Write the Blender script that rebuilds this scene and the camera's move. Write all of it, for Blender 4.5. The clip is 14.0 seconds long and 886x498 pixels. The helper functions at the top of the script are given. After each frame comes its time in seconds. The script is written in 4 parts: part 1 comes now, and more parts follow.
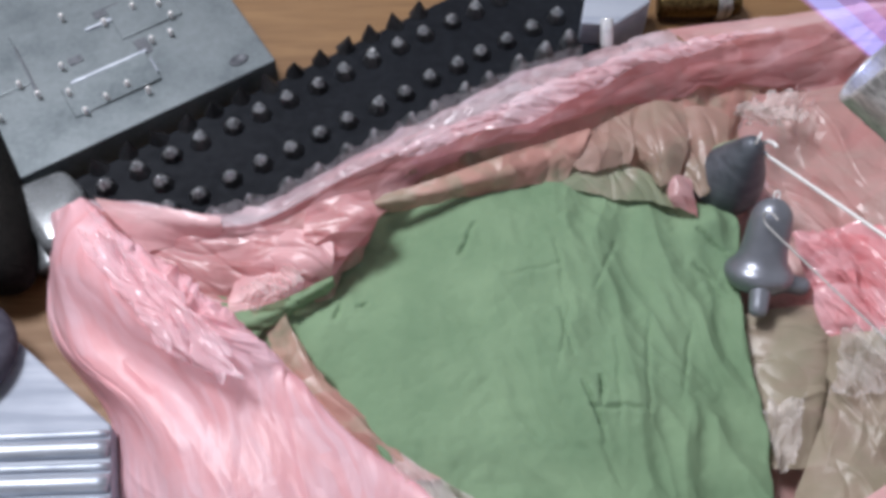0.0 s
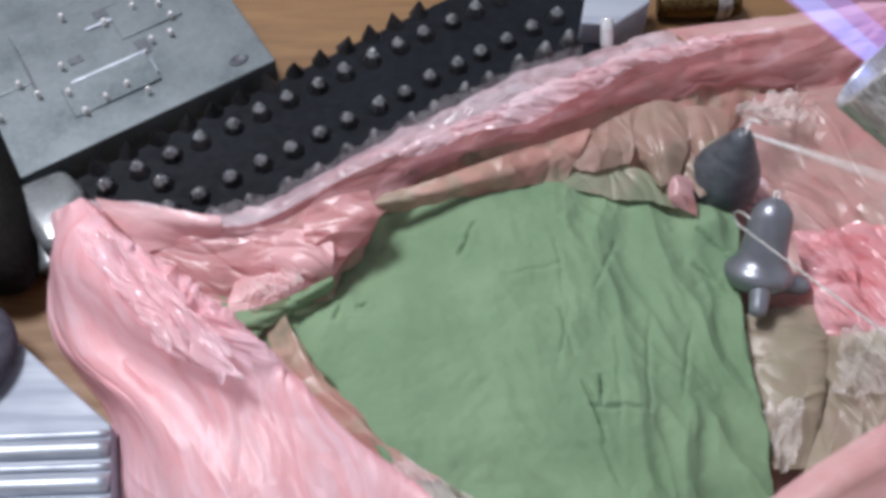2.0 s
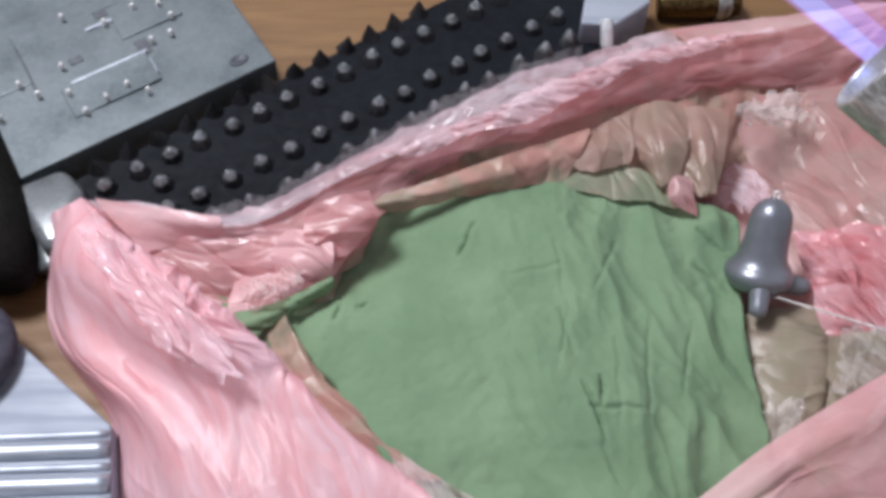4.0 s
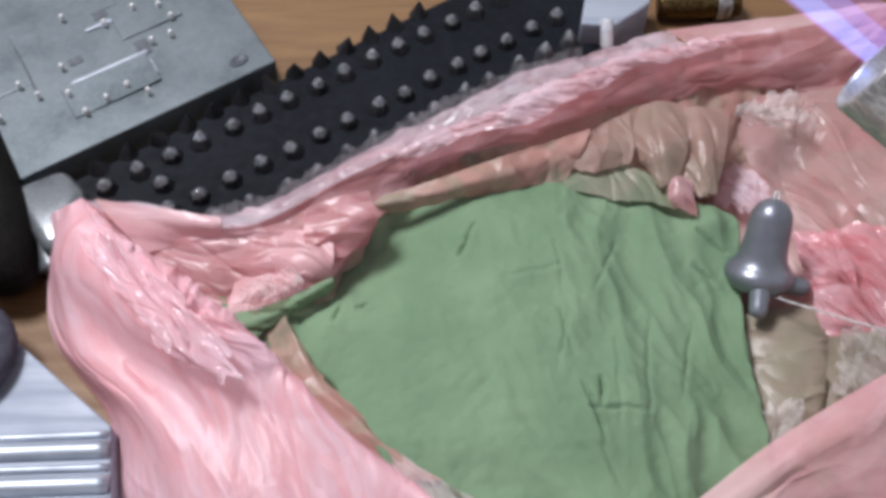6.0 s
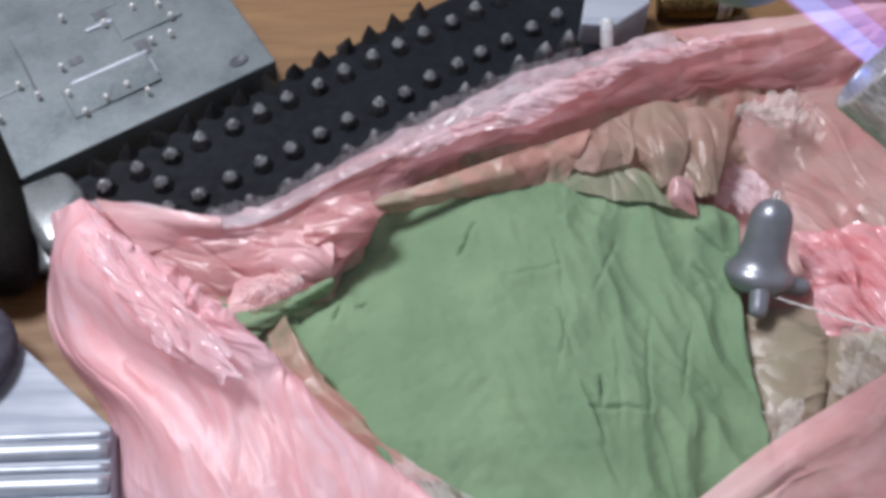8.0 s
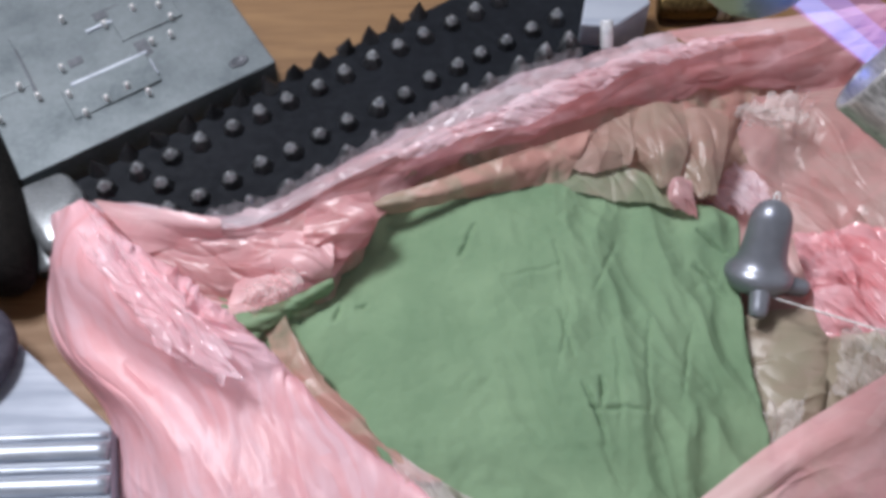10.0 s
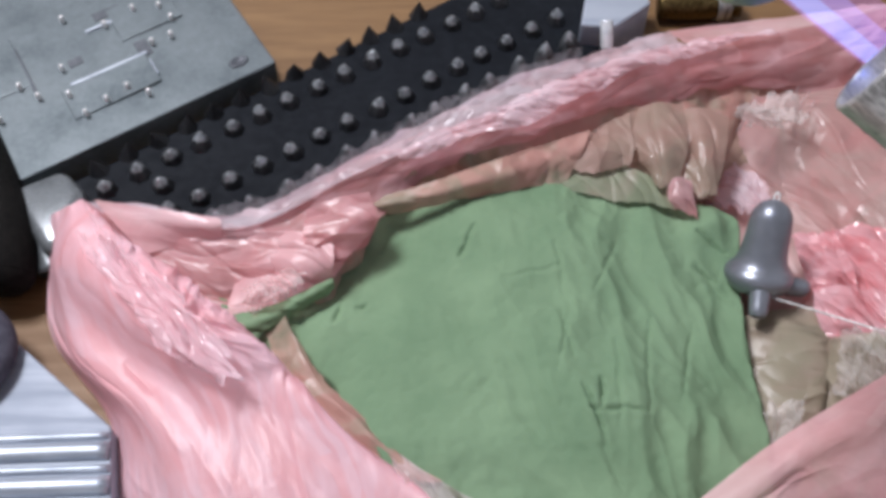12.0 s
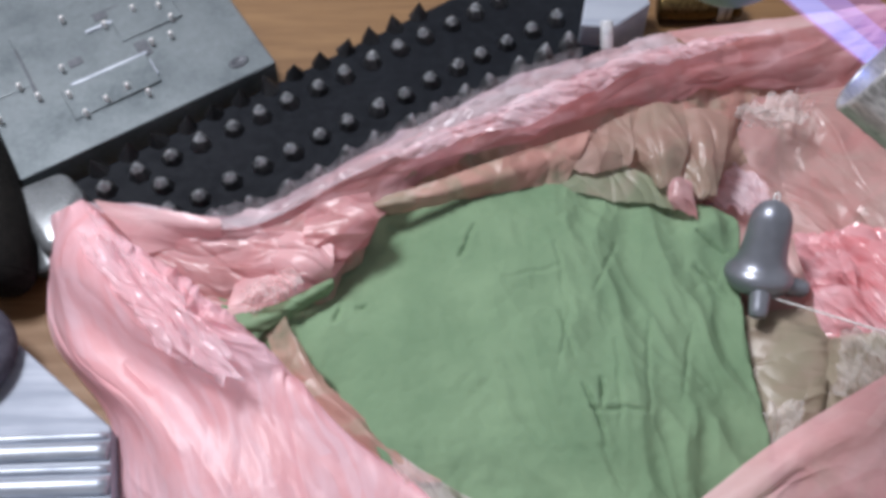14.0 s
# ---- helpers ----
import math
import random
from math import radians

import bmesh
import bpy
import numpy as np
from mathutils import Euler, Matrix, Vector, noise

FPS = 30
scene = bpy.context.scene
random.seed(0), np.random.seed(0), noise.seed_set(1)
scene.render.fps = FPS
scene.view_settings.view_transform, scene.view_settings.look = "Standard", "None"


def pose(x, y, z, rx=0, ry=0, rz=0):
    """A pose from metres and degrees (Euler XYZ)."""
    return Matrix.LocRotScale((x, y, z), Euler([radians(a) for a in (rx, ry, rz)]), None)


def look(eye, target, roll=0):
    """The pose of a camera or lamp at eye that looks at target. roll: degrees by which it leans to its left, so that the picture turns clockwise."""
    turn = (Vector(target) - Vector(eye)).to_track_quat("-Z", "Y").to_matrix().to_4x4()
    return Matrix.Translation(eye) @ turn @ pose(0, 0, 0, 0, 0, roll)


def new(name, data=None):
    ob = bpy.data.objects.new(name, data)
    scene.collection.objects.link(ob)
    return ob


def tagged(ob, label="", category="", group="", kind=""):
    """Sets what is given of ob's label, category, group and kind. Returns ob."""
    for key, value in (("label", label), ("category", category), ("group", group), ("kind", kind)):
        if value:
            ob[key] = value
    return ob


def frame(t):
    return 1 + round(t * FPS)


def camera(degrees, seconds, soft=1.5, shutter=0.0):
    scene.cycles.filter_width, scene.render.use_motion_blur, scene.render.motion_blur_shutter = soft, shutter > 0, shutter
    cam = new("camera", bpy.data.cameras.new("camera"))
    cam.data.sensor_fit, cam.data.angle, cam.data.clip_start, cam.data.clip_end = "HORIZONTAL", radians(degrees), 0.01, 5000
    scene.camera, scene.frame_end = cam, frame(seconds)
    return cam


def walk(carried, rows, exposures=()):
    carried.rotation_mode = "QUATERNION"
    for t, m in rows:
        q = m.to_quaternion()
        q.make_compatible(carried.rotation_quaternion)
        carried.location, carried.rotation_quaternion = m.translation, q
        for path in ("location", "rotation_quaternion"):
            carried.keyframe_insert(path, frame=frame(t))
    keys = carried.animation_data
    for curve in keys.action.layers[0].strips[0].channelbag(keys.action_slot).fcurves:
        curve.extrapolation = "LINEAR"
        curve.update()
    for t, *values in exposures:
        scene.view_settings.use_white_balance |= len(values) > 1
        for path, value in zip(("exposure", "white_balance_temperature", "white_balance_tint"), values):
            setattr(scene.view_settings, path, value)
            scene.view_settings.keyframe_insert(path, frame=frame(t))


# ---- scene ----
cam = camera(50, 14.0, soft=4.1, shutter=0.4)
EYE = Vector((0.0, -0.34, 0.50))


def aim(up):
    """The camera on its stand, tipped up by so many degrees as the stand settles."""
    return look(EYE, (0, 0, 0)) @ pose(0, 0, 0, up, 0, 0)


walk(cam, [(0.0, aim(0)), (3.0, aim(0.0)), (5.5, aim(0.044)), (8.0, aim(0.05)), (10.5, aim(0.105)), (12.5, aim(0.11)), (14.0, aim(0.125))])

# ---- light ----
world = bpy.data.worlds.new("room_light")
scene.world = world
world.use_nodes = True
world.node_tree.nodes["Background"].inputs["Color"].default_value = (0.75, 0.82, 1.0, 1)
world.node_tree.nodes["Background"].inputs["Strength"].default_value = 0.45


def area_lamp(name, eye, target, size, watts, colour):
    data = bpy.data.lights.new(name, "AREA")
    data.shape, data.size, data.energy, data.color = "DISK", size, watts, colour
    ob = new(name, data)
    ob.matrix_world = look(eye, target)
    return ob


area_lamp("ceiling_lamp", (-0.66, 0.36, 1.55), (0, 0.02, 0), 0.46, 37, (0.955, 0.94, 1.0))
flame_light = bpy.data.lights.new("flame_light", "SPOT")
flame_light.energy, flame_light.color, flame_light.shadow_soft_size = 0.066, (0.01, 0.15, 1.0), 0.008
flame_light.spot_size, flame_light.spot_blend = radians(128), 0.3
new("flame_light", flame_light).matrix_world = look((0.1350, -0.1135, 0.2940), (0.1080, -0.0870, 0.2720))
scene.view_settings.exposure = 0.0


# ---- materials ----
class Graph:
    """A small wrapper that adds nodes to one material."""

    def __init__(self, name):
        self.m = bpy.data.materials.new(name)
        self.m.use_nodes = True
        self.t = self.m.node_tree
        self.bsdf = self.t.nodes["Principled BSDF"]
        self.out = self.t.nodes["Material Output"]
        self.coord = self.t.nodes.new("ShaderNodeTexCoord")

    def put(self, socket, value):
        if isinstance(value, bpy.types.NodeSocket):
            self.t.links.new(value, socket)
        elif isinstance(value, (tuple, list)) and len(value) == 3 and socket.type == "RGBA":
            socket.default_value = (*value, 1)
        else:
            socket.default_value = value

    def node(self, kind, out=0, operation="", **given):
        n = self.t.nodes.new(kind)
        if operation:
            n.operation = operation
        for k, v in given.items():
            self.put(n.inputs[int(k[1:])] if k[0] == "i" and k[1:].isdigit() else n.inputs[k], v)
        return n.outputs[out]

    def where(self, scale=(1, 1, 1), turn=(0, 0, 0)):
        return self.node("ShaderNodeMapping", Vector=self.coord.outputs["Object"], Scale=scale, Rotation=turn)

    def noise(self, scale, detail=4, rough=0.55, vector=None, distortion=0.0):
        return self.node("ShaderNodeTexNoise", 0, Vector=vector if vector is not None else self.coord.outputs["Object"],
                         Scale=scale, Detail=detail, Roughness=rough, Distortion=distortion)

    def ramp(self, value, a, b, lo=0.0, hi=1.0):
        return self.node("ShaderNodeMapRange", 0, i0=value, i1=a, i2=b, i3=lo, i4=hi)

    def mix(self, fac, a, b):
        n = self.t.nodes.new("ShaderNodeMix")
        n.data_type = "RGBA"
        for i, v in ((0, fac), (6, a), (7, b)):
            self.put(n.inputs[i], v)
        return n.outputs[2]

    def bump(self, height, strength, distance, normal=None):
        n = self.t.nodes.new("ShaderNodeBump")
        n.inputs["Strength"].default_value, n.inputs["Distance"].default_value = strength, distance
        self.put(n.inputs["Height"], height)
        if normal is not None:
            self.put(n.inputs["Normal"], normal)
        return n.outputs[0]

    def finish(self, colour, rough, metal=0.0, normal=None, **more):
        self.put(self.bsdf.inputs["Base Color"], colour)
        self.put(self.bsdf.inputs["Roughness"], rough)
        self.put(self.bsdf.inputs["Metallic"], metal)
        if normal is not None:
            self.put(self.bsdf.inputs["Normal"], normal)
        for k, v in more.items():
            self.put(self.bsdf.inputs[k.replace("_", " ")], v)
        return self.m


def metal_material(name, dark, light, rough=(0.3, 0.5), grain=60, stretch=(1, 1, 1), bump=0.15, metal=1.0, gloss=0.5, speck=0.25):
    g = Graph(name)
    big = g.noise(grain * 0.35, 5, 0.6)
    fine = g.noise(grain * 5, 3, 0.6, g.where(stretch))
    both = g.node("ShaderNodeMath", 0, "ADD", i0=big, i1=g.ramp(fine, 0.3, 0.7, -speck, speck))
    return g.finish(g.mix(g.ramp(both, 0.3, 0.7), dark, light), g.ramp(both, 0.3, 0.75, rough[1], rough[0]), metal,
                    g.bump(both, bump, 0.0006), Specular_IOR_Level=gloss)


def wood_material():
    g = Graph("varnished_wood")
    long = g.where((3, 45, 45), (0, 0, radians(-4)))
    rings = g.noise(1.6, 6, 0.65, long, 0.6)
    pores = g.noise(14, 2, 0.5, g.where((2.5, 60, 60), (0, 0, radians(-4))))
    base = g.mix(g.ramp(rings, 0.3, 0.72), (0.118, 0.058, 0.020), (0.235, 0.136, 0.058))
    base = g.mix(g.ramp(pores, 0.55, 0.75, 0, 0.45), base, (0.15, 0.065, 0.02))
    return g.finish(base, g.ramp(rings, 0.3, 0.7, 0.66, 0.5), 0, g.bump(pores, 0.2, 0.0004))


def powder_material():
    g = Graph("green_powder")
    soft = g.noise(22, 5, 0.55)
    fine = g.noise(900, 2, 0.6)
    base = g.mix(g.ramp(soft, 0.3, 0.7), (0.134, 0.217, 0.130), (0.188, 0.283, 0.174))
    return g.finish(base, 0.95, 0, g.bump(fine, 0.25, 0.0004, g.bump(g.noise(120, 4, 0.6), 0.25, 0.001)), Specular_IOR_Level=0.12)


def film_material(name, clear, pale, dust, dust_from, dust_to, see_through=0.1, lit_through=0.3, dust_colour=(0.30, 0.31, 0.19), sheen=0.25,
                  tilt=0.42, facet=(60, 130), streak=0.25, tint=(0.98, 0.80, 0.80), glossy=None):
    """Thin crumpled plastic film: shiny, a little see-through, broken into small flat facets, dusted where powder has settled on it."""
    g = Graph(name)
    warp = g.node("ShaderNodeTexNoise", 1, Vector=g.coord.outputs["UV"], Scale=28.0, Detail=2.0)
    bent = g.node("ShaderNodeVectorMath", 0, "ADD", i0=g.coord.outputs["UV"],
                  i1=g.node("ShaderNodeVectorMath", 0, "SCALE", i0=g.node("ShaderNodeVectorMath", 0, "SUBTRACT", i0=warp, i1=(0.5, 0.5, 0.5)), Scale=0.016))
    cells = g.node("ShaderNodeTexVoronoi", 1, Vector=g.node("ShaderNodeMapping", Vector=bent, Scale=(*facet, 1), Rotation=(0, 0, 0.12)), Scale=1.0)
    small = g.node("ShaderNodeTexVoronoi", 1, Vector=g.node("ShaderNodeMapping", Vector=bent, Scale=(facet[0] * 2.3, facet[1] * 2.1, 1), Rotation=(0, 0, -0.3)), Scale=1.0)
    shade = g.noise(16, 5, 0.6, None, 0.4)
    tone = g.node("ShaderNodeMath", 0, "ADD", i0=shade, i1=g.ramp(g.node("ShaderNodeSeparateXYZ", 2, i0=cells), 0, 1, -0.10, 0.10))
    base = g.mix(g.ramp(tone, 0.35, 0.68), clear, pale)
    spots = g.noise(26, 6, 0.65, None, 0.6)
    mask = g.ramp(spots, dust_from, dust_to, 0, dust)
    base = g.mix(mask, base, dust_colour)
    crinkled = g.noise(13, 2, 0.5)
    if glossy:
        # the shiny crinkles gather round one place of the sheet
        apart = g.node("ShaderNodeVectorMath", 1, "DISTANCE", i0=g.node("ShaderNodeVectorMath", 0, "MULTIPLY", i0=bent, i1=(0.55, 1, 0)), i1=(glossy[0] * 0.55, glossy[1], 0))
        crinkled = g.node("ShaderNodeMath", 0, "ADD", i0=g.ramp(apart, 0.018, 0.050, 0.62, 0.36), i1=g.ramp(crinkled, 0.3, 0.7, -0.05, 0.05))
    lean = g.node("ShaderNodeVectorMath", 0, "SCALE", i0=g.node("ShaderNodeVectorMath", 0, "SUBTRACT", i0=cells, i1=(0.5, 0.5, 0.5)), Scale=g.ramp(crinkled, 0.42, 0.60, tilt * 0.3, tilt * 1.25))
    lean_small = g.node("ShaderNodeVectorMath", 0, "SCALE", i0=g.node("ShaderNodeVectorMath", 0, "SUBTRACT", i0=small, i1=(0.5, 0.5, 0.5)), Scale=tilt * 0.5)
    flat = g.node("ShaderNodeVectorMath", 0, "ADD", i0=g.node("ShaderNodeVectorMath", 0, "ADD", i0=g.coord.outputs["Normal"], i1=lean), i1=lean_small)
    flat = g.node("ShaderNodeVectorMath", 0, "NORMALIZE", i0=flat)
    lines = g.noise(1.0, 3, 0.5, g.node("ShaderNodeMapping", Vector=bent, Scale=(30, 75, 1)), 0.8)
    line_ridge = g.node("ShaderNodeMath", 0, "ABSOLUTE", i0=g.node("ShaderNodeMath", 0, "SUBTRACT", i0=lines, i1=0.5))
    normal = g.bump(line_ridge, streak, 0.006, flat)
    shine = g.ramp(crinkled, 0.42, 0.62, sheen * 1.7, sheen * 0.8)
    g.finish(base, g.node("ShaderNodeMath", 0, "MAXIMUM", i0=shine, i1=g.ramp(mask, 0, 1, 0.05, 0.55)), 0, normal, Specular_IOR_Level=g.ramp(mask, 0, 1, 0.66, 0.2))
    through_light = g.node("ShaderNodeBsdfTranslucent", 0, Color=base, Normal=normal)
    clear_part = g.node("ShaderNodeBsdfTransparent", 0, Color=tint)
    a = g.node("ShaderNodeMixShader", 0, i0=lit_through, i1=g.bsdf.outputs[0], i2=through_light)
    b = g.node("ShaderNodeMixShader", 0, i0=see_through, i1=a, i2=clear_part)
    g.t.links.new(b, g.out.inputs["Surface"])
    return g.m


def flame_material(name, colour, strength, tint):
    g = Graph(name)
    streak = g.noise(30, 3, 0.5, g.where((1, 1, 0.15)))
    glow = g.node("ShaderNodeEmission", 0, Color=colour, Strength=g.ramp(streak, 0.3, 0.7, strength * 0.75, strength * 1.2))
    both = g.node("ShaderNodeAddShader", 0, i0=glow, i1=g.node("ShaderNodeBsdfTransparent", 0, Color=tint))
    g.t.links.new(both, g.out.inputs["Surface"])
    return g.m


def painted_lead_material():
    """Dull cast lead with a coat of pale green on one side, the side of the local x axis, with a ragged border."""
    g = Graph("half_painted_lead")
    big, fine = g.noise(60, 6, 0.65, g.where((1, 1, 2.2)), 0.6), g.noise(260, 4, 0.6, g.where((0.5, 0.5, 2.0)))
    lead = g.mix(g.ramp(big, 0.3, 0.7), (0.06, 0.069, 0.082), (0.145, 0.162, 0.19))
    x = g.node("ShaderNodeSeparateXYZ", 0, i0=g.coord.outputs["Object"])
    edge = g.node("ShaderNodeMath", 0, "ADD", i0=x, i1=g.ramp(g.noise(110, 5, 0.7), 0.2, 0.8, -0.0050, 0.0050))
    z = g.node("ShaderNodeSeparateXYZ", 2, i0=g.coord.outputs["Object"])
    foot = g.node("ShaderNodeMath", 0, "ADD", i0=z, i1=g.ramp(g.noise(45, 5, 0.7), 0.2, 0.8, -0.006, 0.006))
    side = g.ramp(edge, 0.0044, 0.0060)
    low = g.ramp(foot, -0.008, -0.017, 0, 0.4)
    mask = g.node("ShaderNodeMath", 0, "MAXIMUM", i0=side, i1=low)
    base = g.mix(mask, lead, (0.33, 0.42, 0.275))
    return g.finish(base, g.ramp(fine, 0.3, 0.7, 0.40, 0.58), g.ramp(mask, 0, 1, 0.5, 0),
                    g.bump(mask, 0.4, 0.0008, g.bump(fine, 0.2, 0.0005)))


WOOD = wood_material()
POWDER = powder_material()
ALUMINIUM = metal_material("cast_aluminium", (0.088, 0.110, 0.122), (0.190, 0.224, 0.240), (0.36, 0.58), 66, (1, 1, 1), 0.05, 0.5, 0.5, 0.07)
BRIGHT = metal_material("machined_aluminium", (0.30, 0.34, 0.40), (0.50, 0.55, 0.62), (0.36, 0.52), 50, (0.05, 1, 1), 0.05, 0.6)
BLOCK_GREY = metal_material("blue_grey_aluminium", (0.28, 0.32, 0.385), (0.36, 0.40, 0.465), (0.62, 0.72), 30, (0.05, 1, 1), 0.04, 0.3, 0.3)
POLISHED = metal_material("polished_metal", (0.5, 0.53, 0.56), (0.7, 0.73, 0.76), (0.16, 0.25), 60, (1, 1, 1), 0.05, 0.35, 0.9)
STEEL = metal_material("brushed_steel", (0.20, 0.20, 0.20), (0.46, 0.46, 0.45), (0.38, 0.52), 70, (1, 1, 0.06), 0.3, 0.8)
NOZZLE = metal_material("heat_dulled_steel", (0.12, 0.12, 0.118), (0.62, 0.615, 0.60), (0.24, 0.42), 130, (1, 1, 0.35), 0.2, 0.45, 0.8, 0.12)
DARK_STEEL = metal_material("dark_steel", (0.06, 0.068, 0.08), (0.12, 0.13, 0.15), (0.5, 0.6), 80, metal=0.4)
LEAD = metal_material("cast_lead", (0.17, 0.185, 0.215), (0.25, 0.27, 0.31), (0.30, 0.40), 40, (1, 1, 1), 0.04, 0.6, 0.5, 0.05)
# Steel wire twice: highlight in the white colour, shadow in the grey one.
WIRE = metal_material("lit_wire", (0.75, 0.75, 0.75), (0.9, 0.9, 0.9), (0.3, 0.4), 80, metal=0.3)
THIN_WIRE = metal_material("shaded_wire", (0.34, 0.34, 0.34), (0.52, 0.52, 0.52), (0.3, 0.4), 80, metal=0.3)
CAST = metal_material("bright_cast_metal", (0.07, 0.08, 0.088), (0.25, 0.275, 0.29), (0.22, 0.40), 90, metal=0.5, gloss=0.8, speck=0.12)
BRASS = metal_material("worn_brass", (0.06, 0.040, 0.016), (0.16, 0.115, 0.05), (0.35, 0.55), 80)
BLACK = metal_material("black_rubber", (0.0044, 0.0059, 0.0088), (0.0068, 0.0090, 0.0130), (0.6, 0.75), 30, metal=0.0, gloss=0.12)
STUD = metal_material("black_glossy_stud", (0.004, 0.0045, 0.006), (0.014, 0.016, 0.019), (0.30, 0.48), 300, metal=0.0, gloss=0.4)
LUMP = metal_material("black_gloss", (0.008, 0.010, 0.012), (0.09, 0.098, 0.106), (0.12, 0.22), 260, metal=0.0, gloss=0.9, speck=0.4)
# Tips of the black studs, lightened in colour to carry their highlights.
TIP = metal_material("worn_highlit_tip", (0.07, 0.08, 0.09), (0.46, 0.49, 0.52), (0.12, 0.24), 420, metal=0.3, gloss=1.0, speck=0.5)
MATT_BLACK = metal_material("matt_black_plastic", (0.004, 0.004, 0.004), (0.008, 0.0075, 0.007), (0.75, 0.9), 60, metal=0.0, gloss=0.1)
KNOB_GREY = metal_material("dark_grey_enamel", (0.045, 0.045, 0.062), (0.075, 0.075, 0.098), (0.6, 0.75), 40, metal=0.0, gloss=0.2)
FILM = film_material("pink_film", (0.935, 0.485, 0.53), (0.96, 0.65, 0.73), 0.15, 0.62, 0.84, 0.08, 0.34, (0.46, 0.40, 0.34), 0.25, 0.24, (26, 170), 0.14, glossy=(0.098, 0.134))
# Copy of the pink film, darkened in colour for the shaded folds.
FILM_ROLL = film_material("darkened_pink_film", (0.62, 0.27, 0.275), (0.80, 0.50, 0.53), 0.45, 0.48, 0.74, 0.10, 0.45, (0.46, 0.34, 0.30), 0.24, 0.26, (36, 110), 0.22)
# Whitish base colour carries the shine seen on the thin film.
FILM_GLOSS = film_material("pale_sheen_film", (0.88, 0.60, 0.65), (0.93, 0.80, 0.87), 0.1, 0.6, 0.8, 0.44, 0.25, (0.42, 0.38, 0.30), 0.20, 0.75, (90, 130), 0.3)
FILM_VEIL = film_material("thin_clear_film", (0.80, 0.58, 0.63), (0.90, 0.79, 0.86), 0.1, 0.6, 0.8, 0.36, 0.35, (0.4, 0.4, 0.36), 0.2, 0.5, (70, 110))
FILM_PALE = film_material("pale_pink_film", (0.80, 0.43, 0.455), (0.90, 0.65, 0.67), 0.4, 0.55, 0.80, 0.22, 0.3, (0.40, 0.40, 0.30), 0.26, 0.22, (10, 40), 0.2)
FILM_DUSTED = film_material("dusted_pink_film", (0.50, 0.265, 0.225), (0.48, 0.34, 0.265), 0.8, 0.46, 0.66, 0.03, 0.25, (0.26, 0.275, 0.195), 0.36, 0.45, (60, 40), 0.1)
FILM_TAN = film_material("powder_coated_film", (0.33, 0.255, 0.205), (0.37, 0.31, 0.235), 0.8, 0.40, 0.7, 0.02, 0.2, (0.28, 0.285, 0.195), 0.5, 0.2, (40, 50), 0.06)
FILM_WALL = film_material("dull_pink_film", (0.57, 0.29, 0.28), (0.64, 0.42, 0.40), 0.65, 0.42, 0.66, 0.06, 0.3, (0.43, 0.36, 0.32), 0.32, 0.28, (34, 50), 0.15)
# Glare on crinkled film, painted as a whitish base colour.
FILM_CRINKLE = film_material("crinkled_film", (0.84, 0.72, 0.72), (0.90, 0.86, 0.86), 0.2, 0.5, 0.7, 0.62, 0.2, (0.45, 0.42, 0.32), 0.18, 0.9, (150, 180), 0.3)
FILM_GREEN = film_material("green_dusted_film", (0.55, 0.40, 0.28), (0.50, 0.40, 0.30), 1.0, 0.22, 0.40, 0.0, 0.15, (0.19, 0.29, 0.17), 0.5, 0.15, (40, 60), 0.05)
FILM_RED = film_material("bright_pink_film", (0.86, 0.33, 0.36), (0.93, 0.56, 0.61), 0.25, 0.58, 0.80, 0.05, 0.40, (0.42, 0.36, 0.30), 0.18, 0.45, (50, 120), 0.3)
FILM_FOLD = film_material("brown_dusted_film", (0.40, 0.245, 0.205), (0.43, 0.31, 0.25), 0.7, 0.45, 0.70, 0.08, 0.3, (0.31, 0.29, 0.215), 0.34, 0.28, (40, 60), 0.12)
FILM_OLIVE = film_material("olive_dusted_film", (0.38, 0.31, 0.24), (0.40, 0.34, 0.27), 0.9, 0.30, 0.56, 0.04, 0.25, (0.24, 0.29, 0.19), 0.32, 0.25, (40, 60), 0.1)
# Clear film whitened in colour for the sparkle on its crinkles.
FILM_CLEAR = film_material("clear_crinkled_film", (0.80, 0.74, 0.72), (0.90, 0.88, 0.86), 0.2, 0.5, 0.7, 0.62, 0.2, (0.45, 0.42, 0.32), 0.16, 0.9, (110, 150), 0.3, (0.97, 0.94, 0.92))
# Soft white haze and reflections, painted as a nearly clear pale film.
FILM_HAZE = film_material("painted_haze_film", (0.74, 0.68, 0.74), (0.90, 0.86, 0.92), 0.1, 0.6, 0.8, 0.88, 0.2, (0.4, 0.4, 0.36), 0.14, 1.0, (120, 60), 0.4, (0.97, 0.94, 0.96))
# Streak highlights of the pink film, put into a paler colour.
FILM_STREAK = film_material("painted_highlight_film", (0.93, 0.62, 0.68), (0.95, 0.78, 0.86), 0.05, 0.6, 0.8, 0.42, 0.25, (0.42, 0.38, 0.30), 0.17, 0.75, (26, 200), 0.35)
PAINTED_LEAD = painted_lead_material()
FLAME_CORE = flame_material("flame_core", (0.34, 0.54, 1.0), 0.19, (0.92, 0.98, 1.0))
FLAME_MIDDLE = flame_material("flame_middle", (0.38, 0.36, 1.0), 0.18, (0.95, 0.97, 1.0))
FLAME_OUTER = flame_material("flame_edge", (0.70, 0.28, 1.0), 0.09, (0.97, 0.97, 1.0))
PLASTER = metal_material("plaster", (0.70, 0.70, 0.71), (0.78, 0.78, 0.79), (0.8, 0.9), 8, metal=0.0)


